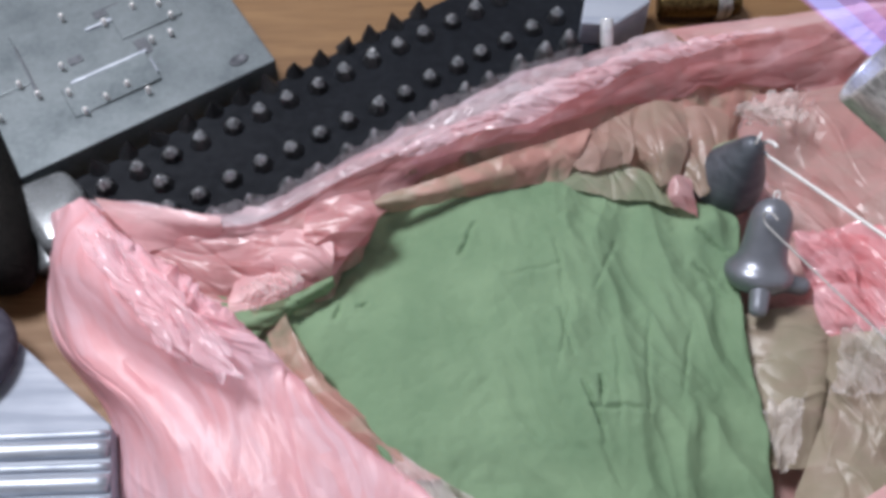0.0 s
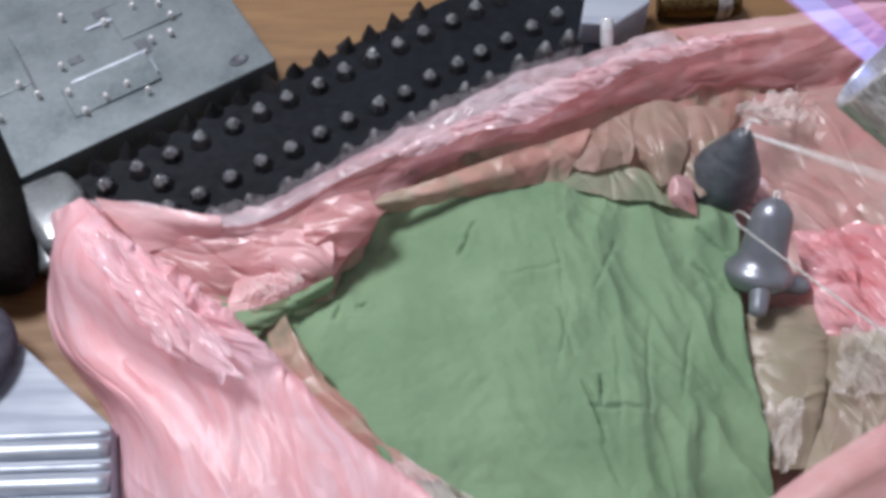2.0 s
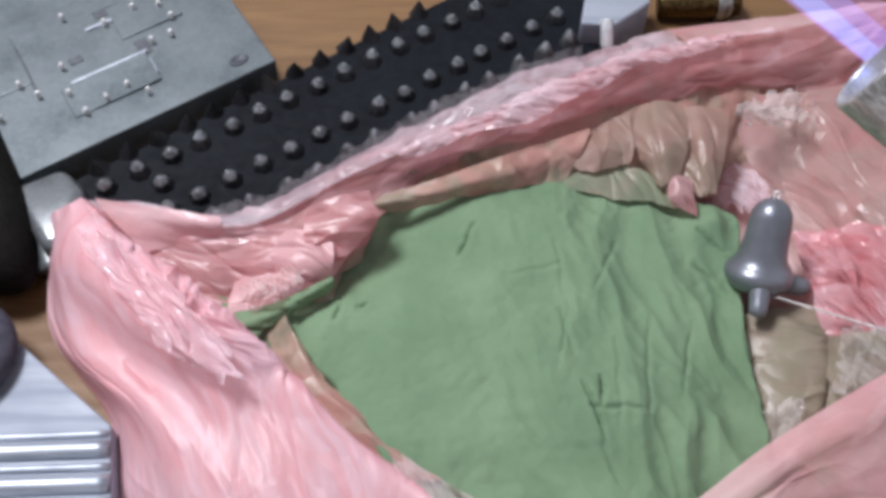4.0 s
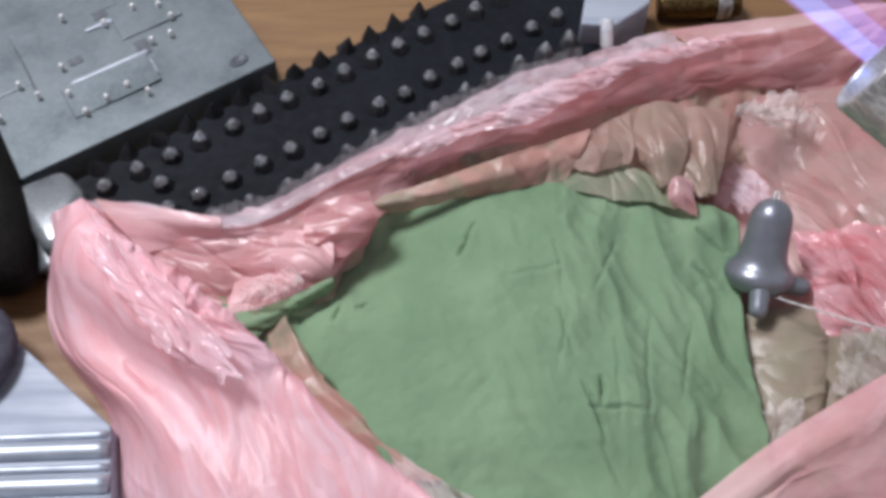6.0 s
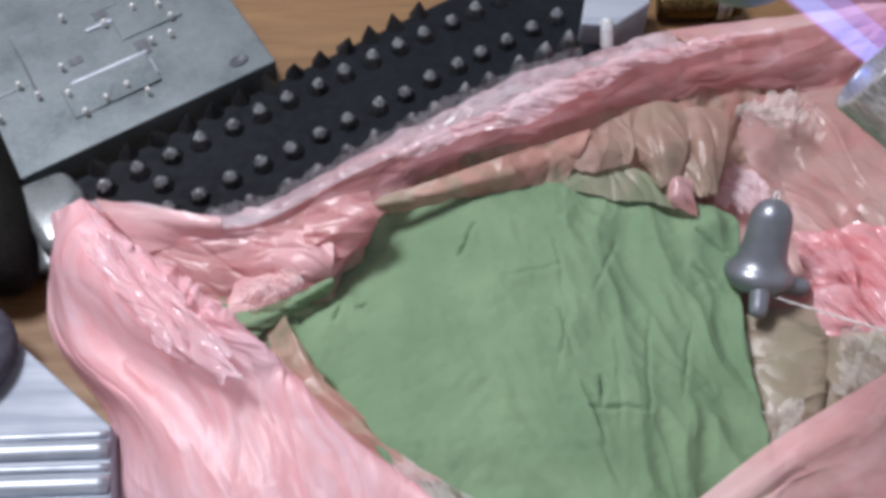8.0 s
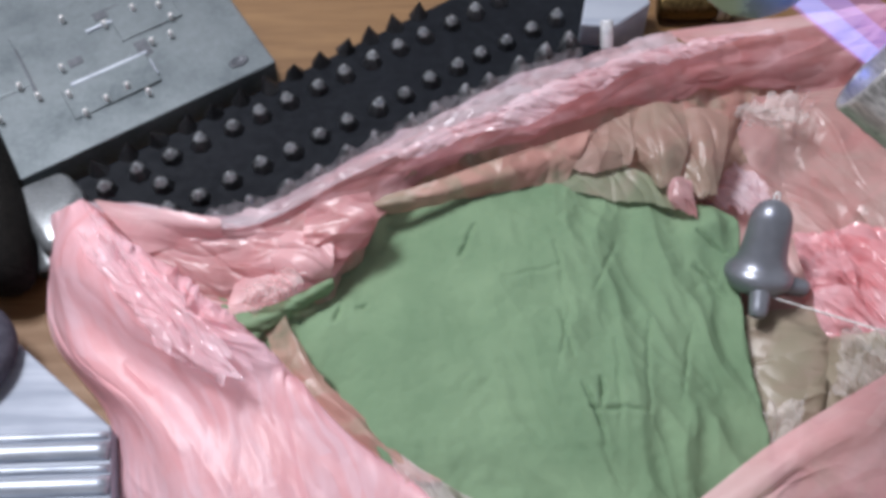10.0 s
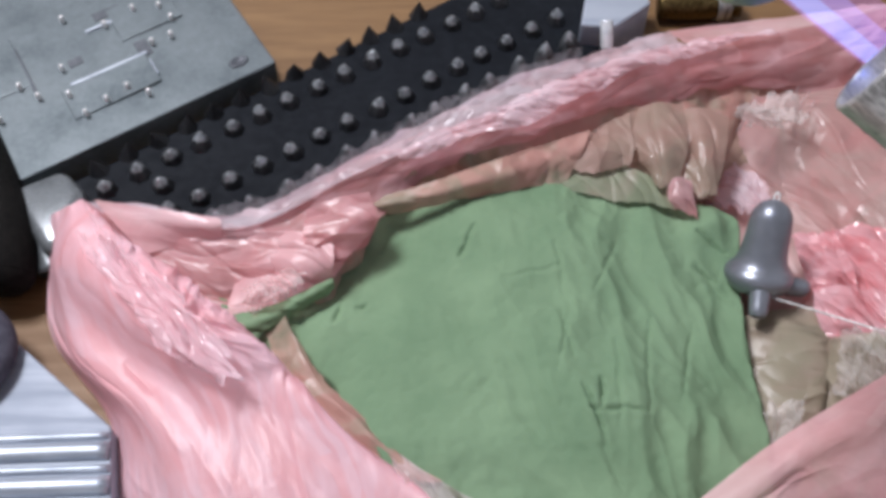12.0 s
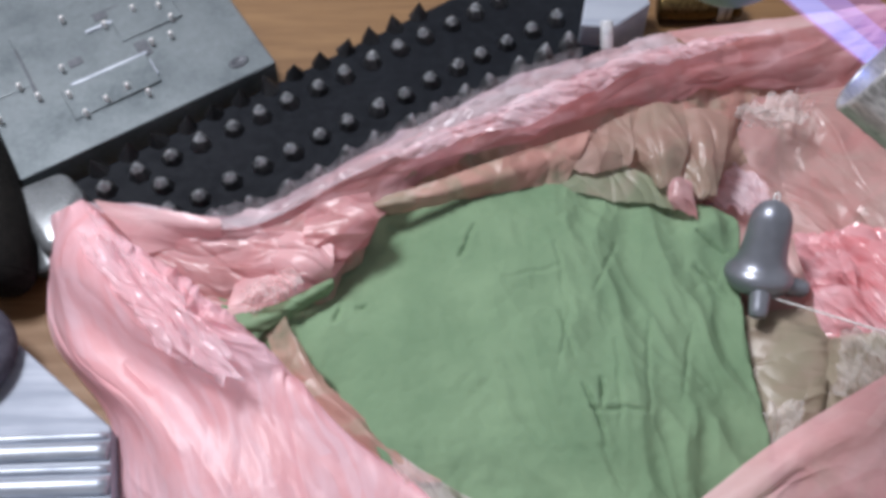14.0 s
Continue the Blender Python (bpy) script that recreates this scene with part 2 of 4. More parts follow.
# ---- builders ----
def part(name, bm, material, parent=None, label="", smooth=True, kind=""):
    mesh = bpy.data.meshes.new(name)
    bm.normal_update()
    bm.to_mesh(mesh)
    bm.free()
    if smooth:
        mesh.polygons.foreach_set("use_smooth", [True] * len(mesh.polygons))
    mesh.materials.append(material)
    ob = new(name, mesh)
    ob.parent = parent
    return tagged(ob, label, kind=kind)


def lathe(profile, n=40, bm=None, m=Matrix()):
    """A turned body from (radius, height) pairs about the z axis."""
    bm = bm or bmesh.new()
    rings = [[bm.verts.new(m @ Vector((r * math.cos(a), r * math.sin(a), z))) for a in [2 * math.pi * i / n for i in range(n)]]
             for r, z in profile]
    for a, b in zip(rings, rings[1:]):
        for i in range(n):
            bm.faces.new((a[i], a[(i + 1) % n], b[(i + 1) % n], b[i]))
    bm.faces.new(rings[0][::-1])
    bm.faces.new(rings[-1])
    return bm


def smooth_profile(points, n=6):
    """A rounder profile through the given points."""
    return [tuple(p) for p in spline([Vector((r, z, 0)) for r, z in points], (len(points) - 1) * n + 1, 2)]


def spline(points, n, dims=3):
    """n places along a smooth curve through the points."""
    p = np.array([list(v) for v in points], float)
    p = np.vstack([2 * p[0] - p[1], p, 2 * p[-1] - p[-2]])
    t = np.linspace(0, len(p) - 3 - 1e-9, n)
    i, f = t.astype(int), (t % 1)[:, None]
    a, b, c, d = p[i], p[i + 1], p[i + 2], p[i + 3]
    out = 0.5 * (2 * b + (c - a) * f + (2 * a - 5 * b + 4 * c - d) * f ** 2 + (3 * b - a - 3 * c + d) * f ** 3)
    return out[:, :dims]


def tube(points, radius, n=60, sides=10):
    """A round wire along a smooth curve."""
    path = [Vector(v) for v in spline(points, n)]
    bm = bmesh.new()
    rings, side = [], None
    for i, p in enumerate(path):
        way = (path[min(i + 1, n - 1)] - path[max(i - 1, 0)]).normalized()
        side = way.orthogonal().normalized() if side is None else (side - way * side.dot(way)).normalized()
        other = way.cross(side)
        rings.append([bm.verts.new(p + radius * (math.cos(a) * side + math.sin(a) * other)) for a in [2 * math.pi * k / sides for k in range(sides)]])
    for a, b in zip(rings, rings[1:]):
        for k in range(sides):
            bm.faces.new((a[k], a[(k + 1) % sides], b[(k + 1) % sides], b[k]))
    bm.faces.new(rings[0][::-1])
    bm.faces.new(rings[-1])
    return bm


def slab(corners, bottom, bevel=0.0015, segments=2):
    """A block with a flat top over the given corners (anticlockwise from above), with its edges eased."""
    bm = bmesh.new()
    top = [bm.verts.new(c) for c in corners]
    low = [bm.verts.new((c[0], c[1], bottom)) for c in corners]
    n = len(top)
    bm.faces.new(top)
    bm.faces.new(low[::-1])
    for i in range(n):
        bm.faces.new((low[i], low[(i + 1) % n], top[(i + 1) % n], top[i]))
    bmesh.ops.recalc_face_normals(bm, faces=bm.faces)
    if bevel:
        bmesh.ops.bevel(bm, geom=bm.edges[:], offset=bevel, segments=segments, affect="EDGES", profile=0.5)
    return bm


def box(size, bevel=0.001, m=Matrix()):
    bm = bmesh.new()
    bmesh.ops.create_cube(bm, size=1, matrix=Matrix.Diagonal((*size, 1)))
    if bevel:
        bmesh.ops.bevel(bm, geom=bm.edges[:], offset=bevel, segments=2, affect="EDGES", profile=0.5)
    bm.transform(m)
    return bm


def facets(x, y, seed):
    """Random heights on a lattice of triangles, with flat planes between them: from -1 to 1."""
    heights = np.random.RandomState(seed).uniform(-1, 1, (64, 64))
    i, j = np.floor(x).astype(int), np.floor(y).astype(int)
    fx, fy = x - i, y - j
    a, b, c, d = heights[i % 64, j % 64], heights[(i + 1) % 64, j % 64], heights[(i + 1) % 64, (j + 1) % 64], heights[i % 64, (j + 1) % 64]
    return np.where(fx > fy, a + fx * (b - a) + fy * (c - b), a + fy * (d - a) + fx * (c - d))


def crumple(x, y, wave, slant, seed):
    """Flat facets between sharp folds. wave: the facets' width in metres; slant: the smaller, the longer the facets run along x."""
    rng = np.random.RandomState(seed)
    total = 0.0
    for k, (size, weight) in enumerate(((1.0, 0.62), (0.52, 0.32), (0.27, 0.14))):
        turn = rng.uniform(-0.4, 0.4) * slant
        p, q = x * math.cos(turn) + y * math.sin(turn), y * math.cos(turn) - x * math.sin(turn)
        long = wave * size * (1 + max(0.0, 1.5 - slant) * 1.6)
        wide = wave * size * (1 + max(0.0, slant - 1.5) * 5)
        p, q = p / long + 0.45 * np.sin(q / wide * 1.1 + k), q / wide + 0.35 * np.sin(p / long * 1.7 + 2 * k)
        total = total + weight * facets(p, q + 0.5 * p, seed + 7 * k)
    return total


def creases(along, across, count, height, width, lean, seed, centre=None):
    """Sharp one-sided folds, most of them running at the angle lean from the sheet's length. centre: where they gather, as parts of
    the length and the width, and how closely."""
    rng = random.Random(seed)
    total = np.zeros_like(across)
    for k in range(count):
        if centre:
            a, c = along.max() * rng.gauss(centre[0], centre[2]), across.max() * rng.gauss(centre[1], centre[2] * 0.7)
        else:
            a, c = rng.uniform(0, along.max()), rng.uniform(0, across.max())
        turn, size, w = lean + rng.gauss(0, 0.32), rng.uniform(0.010, 0.050), width * rng.uniform(0.5, 1.6)
        p = (along - a) * math.cos(turn) + (across - c) * math.sin(turn)
        q = (across - c) * math.cos(turn) - (along - a) * math.sin(turn) + 0.12 * size * np.sin(2.2 * p / size + k)
        if centre:
            p, q = p / 1.5, q + 0.10 * p
        steep = w * rng.uniform(0.25, 0.6)
        total += height * rng.uniform(0.35, 1) * rng.choice((-1, 1, 1)) * np.exp(-np.where(q > 0, q / w, -q / steep)) * np.clip(1 - (p / size) ** 2, 0, 1)
    return total


def sheet(columns, nu, nv, amount, wave, slant, seed, free=(1, 1), ragged=(0.0, 1), crease=None, torn=0.0, gather=None):
    """A crumpled sheet of film between smooth curves that run side by side. free: how far the first and last curve crumple too.
    crease, gather: number, height, width and angle of the sharp folds; torn: how far the outline is eaten away."""
    cols = np.array([spline(c, nu) for c in columns])
    grid = np.array([spline(cols[:, i], nv) for i in range(nu)])
    du, dv = np.gradient(grid, axis=0), np.gradient(grid, axis=1)
    normal = np.cross(du, dv)
    normal /= np.linalg.norm(normal, axis=2, keepdims=True) + 1e-12
    along = np.cumsum(np.linalg.norm(du, axis=2).mean(axis=1))[:, None] * np.ones((1, nv))
    across = np.cumsum(np.linalg.norm(dv, axis=2), axis=1)
    v = np.linspace(0, 1, nv)[None, :]
    hold = np.minimum(1, np.minimum(free[0] + 6 * v, free[1] + 6 * (1 - v)))
    grid = grid + normal * (amount * hold * crumple(along, across, wave, slant, seed))[:, :, None]
    if crease:
        grid = grid + normal * (hold * creases(along, across, *crease[:4], seed, *crease[4:]))[:, :, None]
    if gather:
        grid = grid + normal * (hold * creases(along, across, *gather[:4], seed + 1, *gather[4:]))[:, :, None]
    u = np.linspace(0, 1, nu)[:, None]
    inside = 2 * np.minimum(np.minimum(u, 1 - u), np.minimum(v, 1 - v)) - torn * (0.5 + 0.7 * facets(u * 7 + 0 * v, v * 7 + 0 * u, seed + 9))
    tatter = facets(np.linspace(0, ragged[1], nu)[:, None] + 0.0 * v, 0.3 + 0.0 * along, seed + 3) + 0.4 * facets(np.linspace(0, ragged[1] * 2.7, nu)[:, None] + 0.0 * v, 0.6 + 0.0 * along, seed + 5)
    grid = grid + (dv / (np.linalg.norm(dv, axis=2, keepdims=True) + 1e-12)) * (ragged[0] * v ** 3 * tatter)[:, :, None]
    bm = bmesh.new()
    verts = [bm.verts.new(p) for p in grid.reshape(-1, 3)]
    for i in range(nu - 1):
        for j in range(nv - 1):
            if torn and inside[i, j] < 0:
                continue
            bm.faces.new((verts[i * nv + j], verts[(i + 1) * nv + j], verts[(i + 1) * nv + j + 1], verts[i * nv + j + 1]))
    layer = bm.loops.layers.uv.new("film")
    bm.verts.index_update()
    for face in bm.faces:
        for loop in face.loops:
            i, j = divmod(loop.vert.index, nv)
            loop[layer].uv = (along[i, j], across[i, j])
    return bm


def axis_pose(place, axis, spin=0):
    """A pose whose local z axis runs along the given way."""
    return Matrix.Translation(place) @ Vector(axis).to_track_quat("Z", "Y").to_matrix().to_4x4() @ pose(0, 0, 0, 0, 0, spin)


def shaft_pose(start, end):
    """A pose whose local x axis runs from start to end."""
    return Matrix.Translation(start) @ (Vector(end) - Vector(start)).to_track_quat("X", "Z").to_matrix().to_4x4()


# ---- room and table ----
def room():
    for name, size, place in (("wall_north", (3.4, 0.1, 2.7), (0, 1.75, 0.6)), ("wall_south", (3.4, 0.1, 2.7), (0, -1.75, 0.6)),
                              ("wall_east", (0.1, 3.4, 2.7), (1.75, 0, 0.6)), ("wall_west", (0.1, 3.4, 2.7), (-1.75, 0, 0.6)),
                              ("floor", (3.6, 3.6, 0.1), (0, 0, -0.8)), ("ceiling", (3.6, 3.6, 0.1), (0, 0, 2.0))):
        ob = part(name, box(size, 0), PLASTER, None, "plain light grey plastered surface of the workshop", False, "structure")
        ob.location = place
        tagged(ob, category=name.split("_")[0])


room()
table = tagged(new("work_table"), "varnished brown wooden work table with visible grain", "table")
part("tabletop", box((1.3, 1.0, 0.03), 0.003, Matrix.Translation((0, 0.1, -0.015))), WOOD, table, "", False)
for lx, ly in ((-0.6, -0.35), (0.6, -0.35), (-0.6, 0.55), (0.6, 0.55)):
    part("leg", box((0.06, 0.06, 0.72), 0.003, Matrix.Translation((lx, ly, -0.39))), WOOD, table, "", False)


# ---- casting moulds ----
def mould_half():
    ob = tagged(new("casting_mould"), "grey cast aluminium mould half with shallow cavities and pins", "mould")
    near, corner = Vector((-0.2761, 0.0247, 0.0320)), Vector((-0.1153, 0.1360, 0.0320))
    back = (Vector((-0.1534, 0.1979, 0.0320)) - corner).normalized()
    side = (near - corner).normalized()
    far = corner + back * 0.22
    left = corner + side * 0.30
    z = 0.032
    part("body", slab([corner, far, left + back * 0.22, left], 0.0, 0.0012), ALUMINIUM, ob, "", False)

    def on(a, b, h=0.0):
        return corner + side * a + back * b + Vector((0, 0, h))
    turn = Matrix((side.to_4d(), back.to_4d(), (0, 0, 1, 0), (0, 0, 0, 1))).transposed()
    turn.col[3] = (0, 0, 0, 1)
    turn[3][0] = turn[3][1] = turn[3][2] = 0

    def raised(name, a, b, la, lb, h, material=ALUMINIUM, tilt=0, label=""):
        bm = box((la, lb, h), min(h, la, lb) * 0.35, pose(0, 0, 0, 0, tilt, 0))
        bm.transform(Matrix.Translation(on(a, b, h / 2 - 0.0004)) @ turn)
        return part(name, bm, material, ob, label, False)
    raised("cavity_plate", 0.105, 0.042, 0.062, 0.030, 0.0022, tilt=1)
    raised("cavity_plate", 0.185, 0.100, 0.070, 0.052, 0.0018, tilt=-1)
    raised("cavity_plate", 0.060, 0.096, 0.046, 0.036, 0.0020, tilt=1)
    raised("ridge", 0.100, 0.058, 0.056, 0.0026, 0.0024, BRIGHT)
    raised("ridge", 0.092, 0.101, 0.020, 0.0026, 0.0024, BRIGHT, 0)
    raised("ridge", 0.074, 0.042, 0.0026, 0.016, 0.0024, BRIGHT)
    # Thin dark strips on the plate draw the shade inside its grooves.
    for a, b, la, lb in ((0.150, 0.085, 0.0022, 0.058), (0.082, 0.112, 0.020, 0.008), (0.073, 0.064, 0.009, 0.016), (0.172, 0.116, 0.026, 0.0022),
                         (0.118, 0.078, 0.010, 0.007)):
        raised("groove_shade", a, b, la, lb, 0.0012, DARK_STEEL, 0, "dark strip laid on for the shade in a groove")
    for a, b in ((0.128, 0.026), (0.112, 0.030), (0.096, 0.033), (0.132, 0.048), (0.066, 0.063), (0.052, 0.062), (0.045, 0.078), (0.048, 0.094),
                 (0.065, 0.102), (0.088, 0.098), (0.128, 0.074), (0.150, 0.058), (0.158, 0.074), (0.112, 0.120), (0.178, 0.052), (0.086, 0.020)):
        # Pale colour paints the bright highlight on each pin.
        pin = lathe(smooth_profile([(0.0016, -0.001), (0.0016, 0.0026), (0.0013, 0.0040), (0.0003, 0.0047)], 3), 14)
        pin.transform(Matrix.Translation(on(a, b, 0.0022)))
        part("pin", pin, WIRE, ob, "metal pin, its highlight put into a pale colour")
    ring = lathe([(0.0052, -0.0005), (0.0058, 0.0008), (0.0046, 0.0012), (0.0042, 0.0004)], 24)
    ring.transform(Matrix.Translation(on(0.022, 0.014, 0.0)) @ turn @ Matrix.Diagonal((1.25, 0.8, 1, 1)))
    part("slot_hole", ring, DARK_STEEL, ob, "dark oval slot")
    return ob


mould_half()


def ribbed_block():
    ob = tagged(new("ribbed_block"), "pale aluminium block with half-round ribs along one side", "block")
    a, b, c, d = (-0.2427, -0.0782, 0.0200), (-0.1803, -0.1289, 0.0200), (-0.1650, -0.2040, 0.0200), (-0.2940, -0.2040, 0.0200)
    e = (-0.3520, -0.0377, 0.0200)
    part("body", slab([a, e, d, c, b], 0.0, 0.0012), BLOCK_GREY, ob, "", False)
    for left, right, r in (((-0.3163, -0.1400, 0.0200), (-0.1805, -0.1342, 0.0200), 0.0022), ((-0.3134, -0.1483, 0.0200), (-0.1785, -0.1429, 0.0200), 0.0052), ((-0.3101, -0.1577, 0.0200), (-0.1766, -0.1527, 0.0200), 0.0024),
                           ((-0.3069, -0.1668, 0.0200), (-0.1747, -0.1620, 0.0200), 0.0054), ((-0.3038, -0.1758, 0.0200), (-0.1726, -0.1714, 0.0200), 0.0024)):
        a, b = Vector(left), Vector(right)
        part("rib", tube([a, a.lerp(b, 0.5), b], r, 24, 20), BRIGHT, ob)
    return ob


ribbed_block()

knob = tagged(new("round_knob"), "dark grey rounded metal knob on the aluminium block", "knob")
part("cap", lathe(smooth_profile([(0.010, 0.0), (0.030, 0.001), (0.036, 0.006), (0.034, 0.014), (0.024, 0.019), (0.004, 0.021)]), 48), KNOB_GREY, knob)
knob.location = (-0.2750, -0.0905, 0.0200)

handle = tagged(new("tool_handle"), "matt black plastic tool handle lying on the table", "handle")
part("grip", tube([(-0.3106, 0.0690, 0.0300), (-0.2757, 0.0095, 0.0300), (-0.2660, -0.0180, 0.0260), (-0.2650, -0.0330, 0.0220)], 0.0205, 40, 24), MATT_BLACK, handle)
cap = lathe(smooth_profile([(0.0203, -0.003), (0.0195, 0.003), (0.0150, 0.0085), (0.0080, 0.0110), (0.0008, 0.0118)]), 32)
cap.transform(axis_pose((-0.2650, -0.0330, 0.0220), (0.02, -0.97, -0.25)))
part("end_cap", cap, MATT_BLACK, handle, "rounded black end")


# ---- studded black bar ----
def studded_bar():
    ob = tagged(new("studded_bar"), "black rubber bar with four rows of pointed glossy studs", "bar")
    z = 0.026
    b0, b1 = Vector((-0.2563, 0.0213, 0.0260)), Vector((0.1517, 0.3133, 0.0260))
    f0, f1 = Vector((-0.1995, -0.0492, 0.0260)), Vector((0.1162, 0.1566, 0.0260))
    part("base", slab([f0, f1, b1, b0], 0.0, 0.003, 3), BLACK, ob, "", False)
    cone = lathe([(0.0076, -0.001), (0.0068, 0.0014), (0.0054, 0.0042), (0.0046, 0.0056)], 7)
    first = part("stud", cone, STUD, ob, "", False)
    tip = part("tip", lathe([(0.0047, 0.0054), (0.0040, 0.0070), (0.0024, 0.0092), (0.0005, 0.0108)], 6), TIP, first, "worn grey faceted tip, lightened for its highlight", False)
    spike = part("spike", lathe([(0.0074, -0.001), (0.0056, 0.002), (0.0027, 0.0074), (0.0004, 0.0120)], 7), STUD, ob, "", False)
    lump = part("lump", lathe([(0.0082, -0.001), (0.0076, 0.004), (0.0058, 0.0088), (0.0034, 0.0126), (0.0006, 0.0152)], 6), LUMP, ob, "glossy black knob", False)
    point = part("tip", lathe([(0.0044, 0.0098), (0.0033, 0.0124), (0.0018, 0.0148), (0.0004, 0.0164)], 5, None, pose(0, -0.0006, 0.0004)), TIP, lump, "worn grey faceted tip, lightened for its highlight", False)
    rows = (((-0.2198, 0.0446, 0.0360), (-0.0174, 0.1886, 0.0360), 13, spike), ((-0.2111, 0.0289, 0.0345), (0.0419, 0.2023, 0.0345), 15, first),
            ((-0.1691, 0.0096, 0.0345), (0.0812, 0.1832, 0.0345), 15, first), ((-0.1522, -0.0138, 0.0400), (0.0893, 0.1541, 0.0400), 14, lump),
            ((-0.1758, 0.0302, 0.0340), (-0.1742, 0.0293, 0.0340), 1, first))
    rng = random.Random(4)
    used = set()
    for start, end, n, kind in rows:
        for i in range(n):
            p = Vector(start).lerp(Vector(end), i / max(1, n - 1)) + Vector((rng.uniform(-0.0008, 0.0008), rng.uniform(-0.0008, 0.0008), 0))
            m = Matrix.Translation((p.x, p.y, z)) @ pose(0, 0, 0, rng.uniform(-11, 11), rng.uniform(-11, 11), rng.uniform(0, 360))
            if kind not in used:
                kind.matrix_basis = m
                used.add(kind)
                continue
            s = new(kind.name.split(".")[0], kind.data)
            s.parent, s.matrix_basis = ob, m
            if kind is not spike:
                t = new("tip", tip.data if kind is first else point.data)
                t.parent = s
                tagged(t, "worn grey faceted tip, lightened for its highlight")
    return ob


studded_bar()

clamp = tagged(new("end_clamp"), "grey steel clamp block at the end of the studded bar", "clamp")
part("jaw", slab([(0.0953, 0.1588, 0.0450), (0.1185, 0.1566, 0.0450), (0.1464, 0.1806, 0.0450), (0.1420, 0.2181, 0.0450), (0.1035, 0.1997, 0.0450)], 0.0, 0.0015), BLOCK_GREY, clamp, "", False)
part("bolt", tube([(0.1126, 0.1578, 0.0490), (0.1128, 0.1521, 0.0440), (0.1136, 0.1460, 0.0340)], 0.0045, 12, 14), POLISHED, clamp, "bright steel bolt")

end_cap = tagged(new("metal_bracket"), "rounded grey metal bracket beside the studded bar", "bracket")
part("plate", slab([(-0.2709, 0.0215, 0.0360), (-0.2362, -0.0249, 0.0360), (-0.2242, -0.0159, 0.0360), (-0.2215, 0.0224, 0.0360), (-0.2394, 0.0395, 0.0360)], 0.0, 0.007, 4), CAST, end_cap)
part("arm", tube([(-0.2539, 0.0175, 0.0240), (-0.2451, -0.0048, 0.0200), (-0.2376, -0.0249, 0.0140)], 0.0085, 16, 18), CAST, end_cap)


brass = tagged(new("brass_fitting"), "worn brass pipe fitting lying on the table", "fitting")
part("pipe", tube([(0.1623, 0.2159, 0.0120), (0.1877, 0.2147, 0.0120), (0.2224, 0.2184, 0.0120)], 0.0105, 20, 24), BRASS, brass)
part("collar", tube([(0.2045, 0.2159, 0.0120), (0.2140, 0.2172, 0.0120)], 0.0125, 6, 24), STEEL, brass, "steel collar")


# ---- powder ----
POWDER_RIM = [(-0.0892, -0.0691, 0.0340), (-0.0641, -0.0367, 0.0340), (-0.0358, 0.0044, 0.0340), (0.0231, 0.0218, 0.0340), (0.0764, 0.0321, 0.0339), (0.1286, 0.0202, 0.0303), (0.1788, 0.0039, 0.0269), (0.1740, -0.0422, 0.0272),
              (0.1718, -0.0944, 0.0274), (0.1722, -0.1444, 0.0274), (0.1570, -0.1896, 0.0284), (0.0590, -0.2079, 0.0340), (-0.0011, -0.1858, 0.0340), (-0.0363, -0.1502, 0.0340), (-0.0589, -0.1181, 0.0340), (-0.0775, -0.0943, 0.0340)]
CRACKS = [((0.0746, -0.1158, 0.0360), (0.0819, -0.1417, 0.0360), 0.0022), ((0.0764, -0.1305, 0.0360), (0.1077, -0.1305, 0.0360), 0.0022), ((0.0183, -0.0097, 0.0360), (0.0103, -0.0301, 0.0360), 0.0026),
          ((-0.0583, -0.0648, 0.0360), (-0.0602, -0.0747, 0.0360), 0.0028), ((-0.0474, -0.0651, 0.0360), (-0.0436, -0.0644, 0.0360), 0.0030), ((0.0834, -0.1124, 0.0360), (0.0844, -0.1207, 0.0360), 0.0022),
          ((0.0656, -0.0703, 0.0360), (0.0704, -0.0988, 0.0360), 0.0013), ((0.1026, -0.0200, 0.0360), (0.0860, -0.0554, 0.0360), 0.0013), ((0.0346, -0.0477, 0.0360), (0.0660, -0.0400, 0.0360), 0.0010),
          ((0.0654, -0.0241, 0.0360), (0.0693, -0.0629, 0.0360), 0.0011), ((0.1165, -0.0703, 0.0360), (0.1115, -0.0988, 0.0360), 0.0012), ((0.1497, -0.0301, 0.0360), (0.1636, -0.0554, 0.0360), 0.0016),
          ((0.0841, -0.1117, 0.0400), (0.0832, -0.1282, 0.0400), 0.0024), ((0.0757, -0.1177, 0.0400), (0.0834, -0.1502, 0.0400), 0.0014), ((0.0951, -0.0870, 0.0400), (0.0914, -0.1402, 0.0400), 0.0012), ((0.1117, -0.0940, 0.0400), (0.1080, -0.1346, 0.0400), 0.0011),
          ((0.1523, -0.0103, 0.0420), (0.1679, -0.0244, 0.0400), 0.0040), ((0.1476, -0.0329, 0.0420), (0.1603, -0.0426, 0.0400), 0.0030),
          ((0.0725, -0.0578, 0.0400), (0.0614, -0.1077, 0.0400), 0.0010), ((0.1408, -0.0726, 0.0400), (0.1276, -0.1210, 0.0400), 0.0012), ((0.0818, -0.1496, 0.0400), (0.0894, -0.1706, 0.0400), 0.0012)]


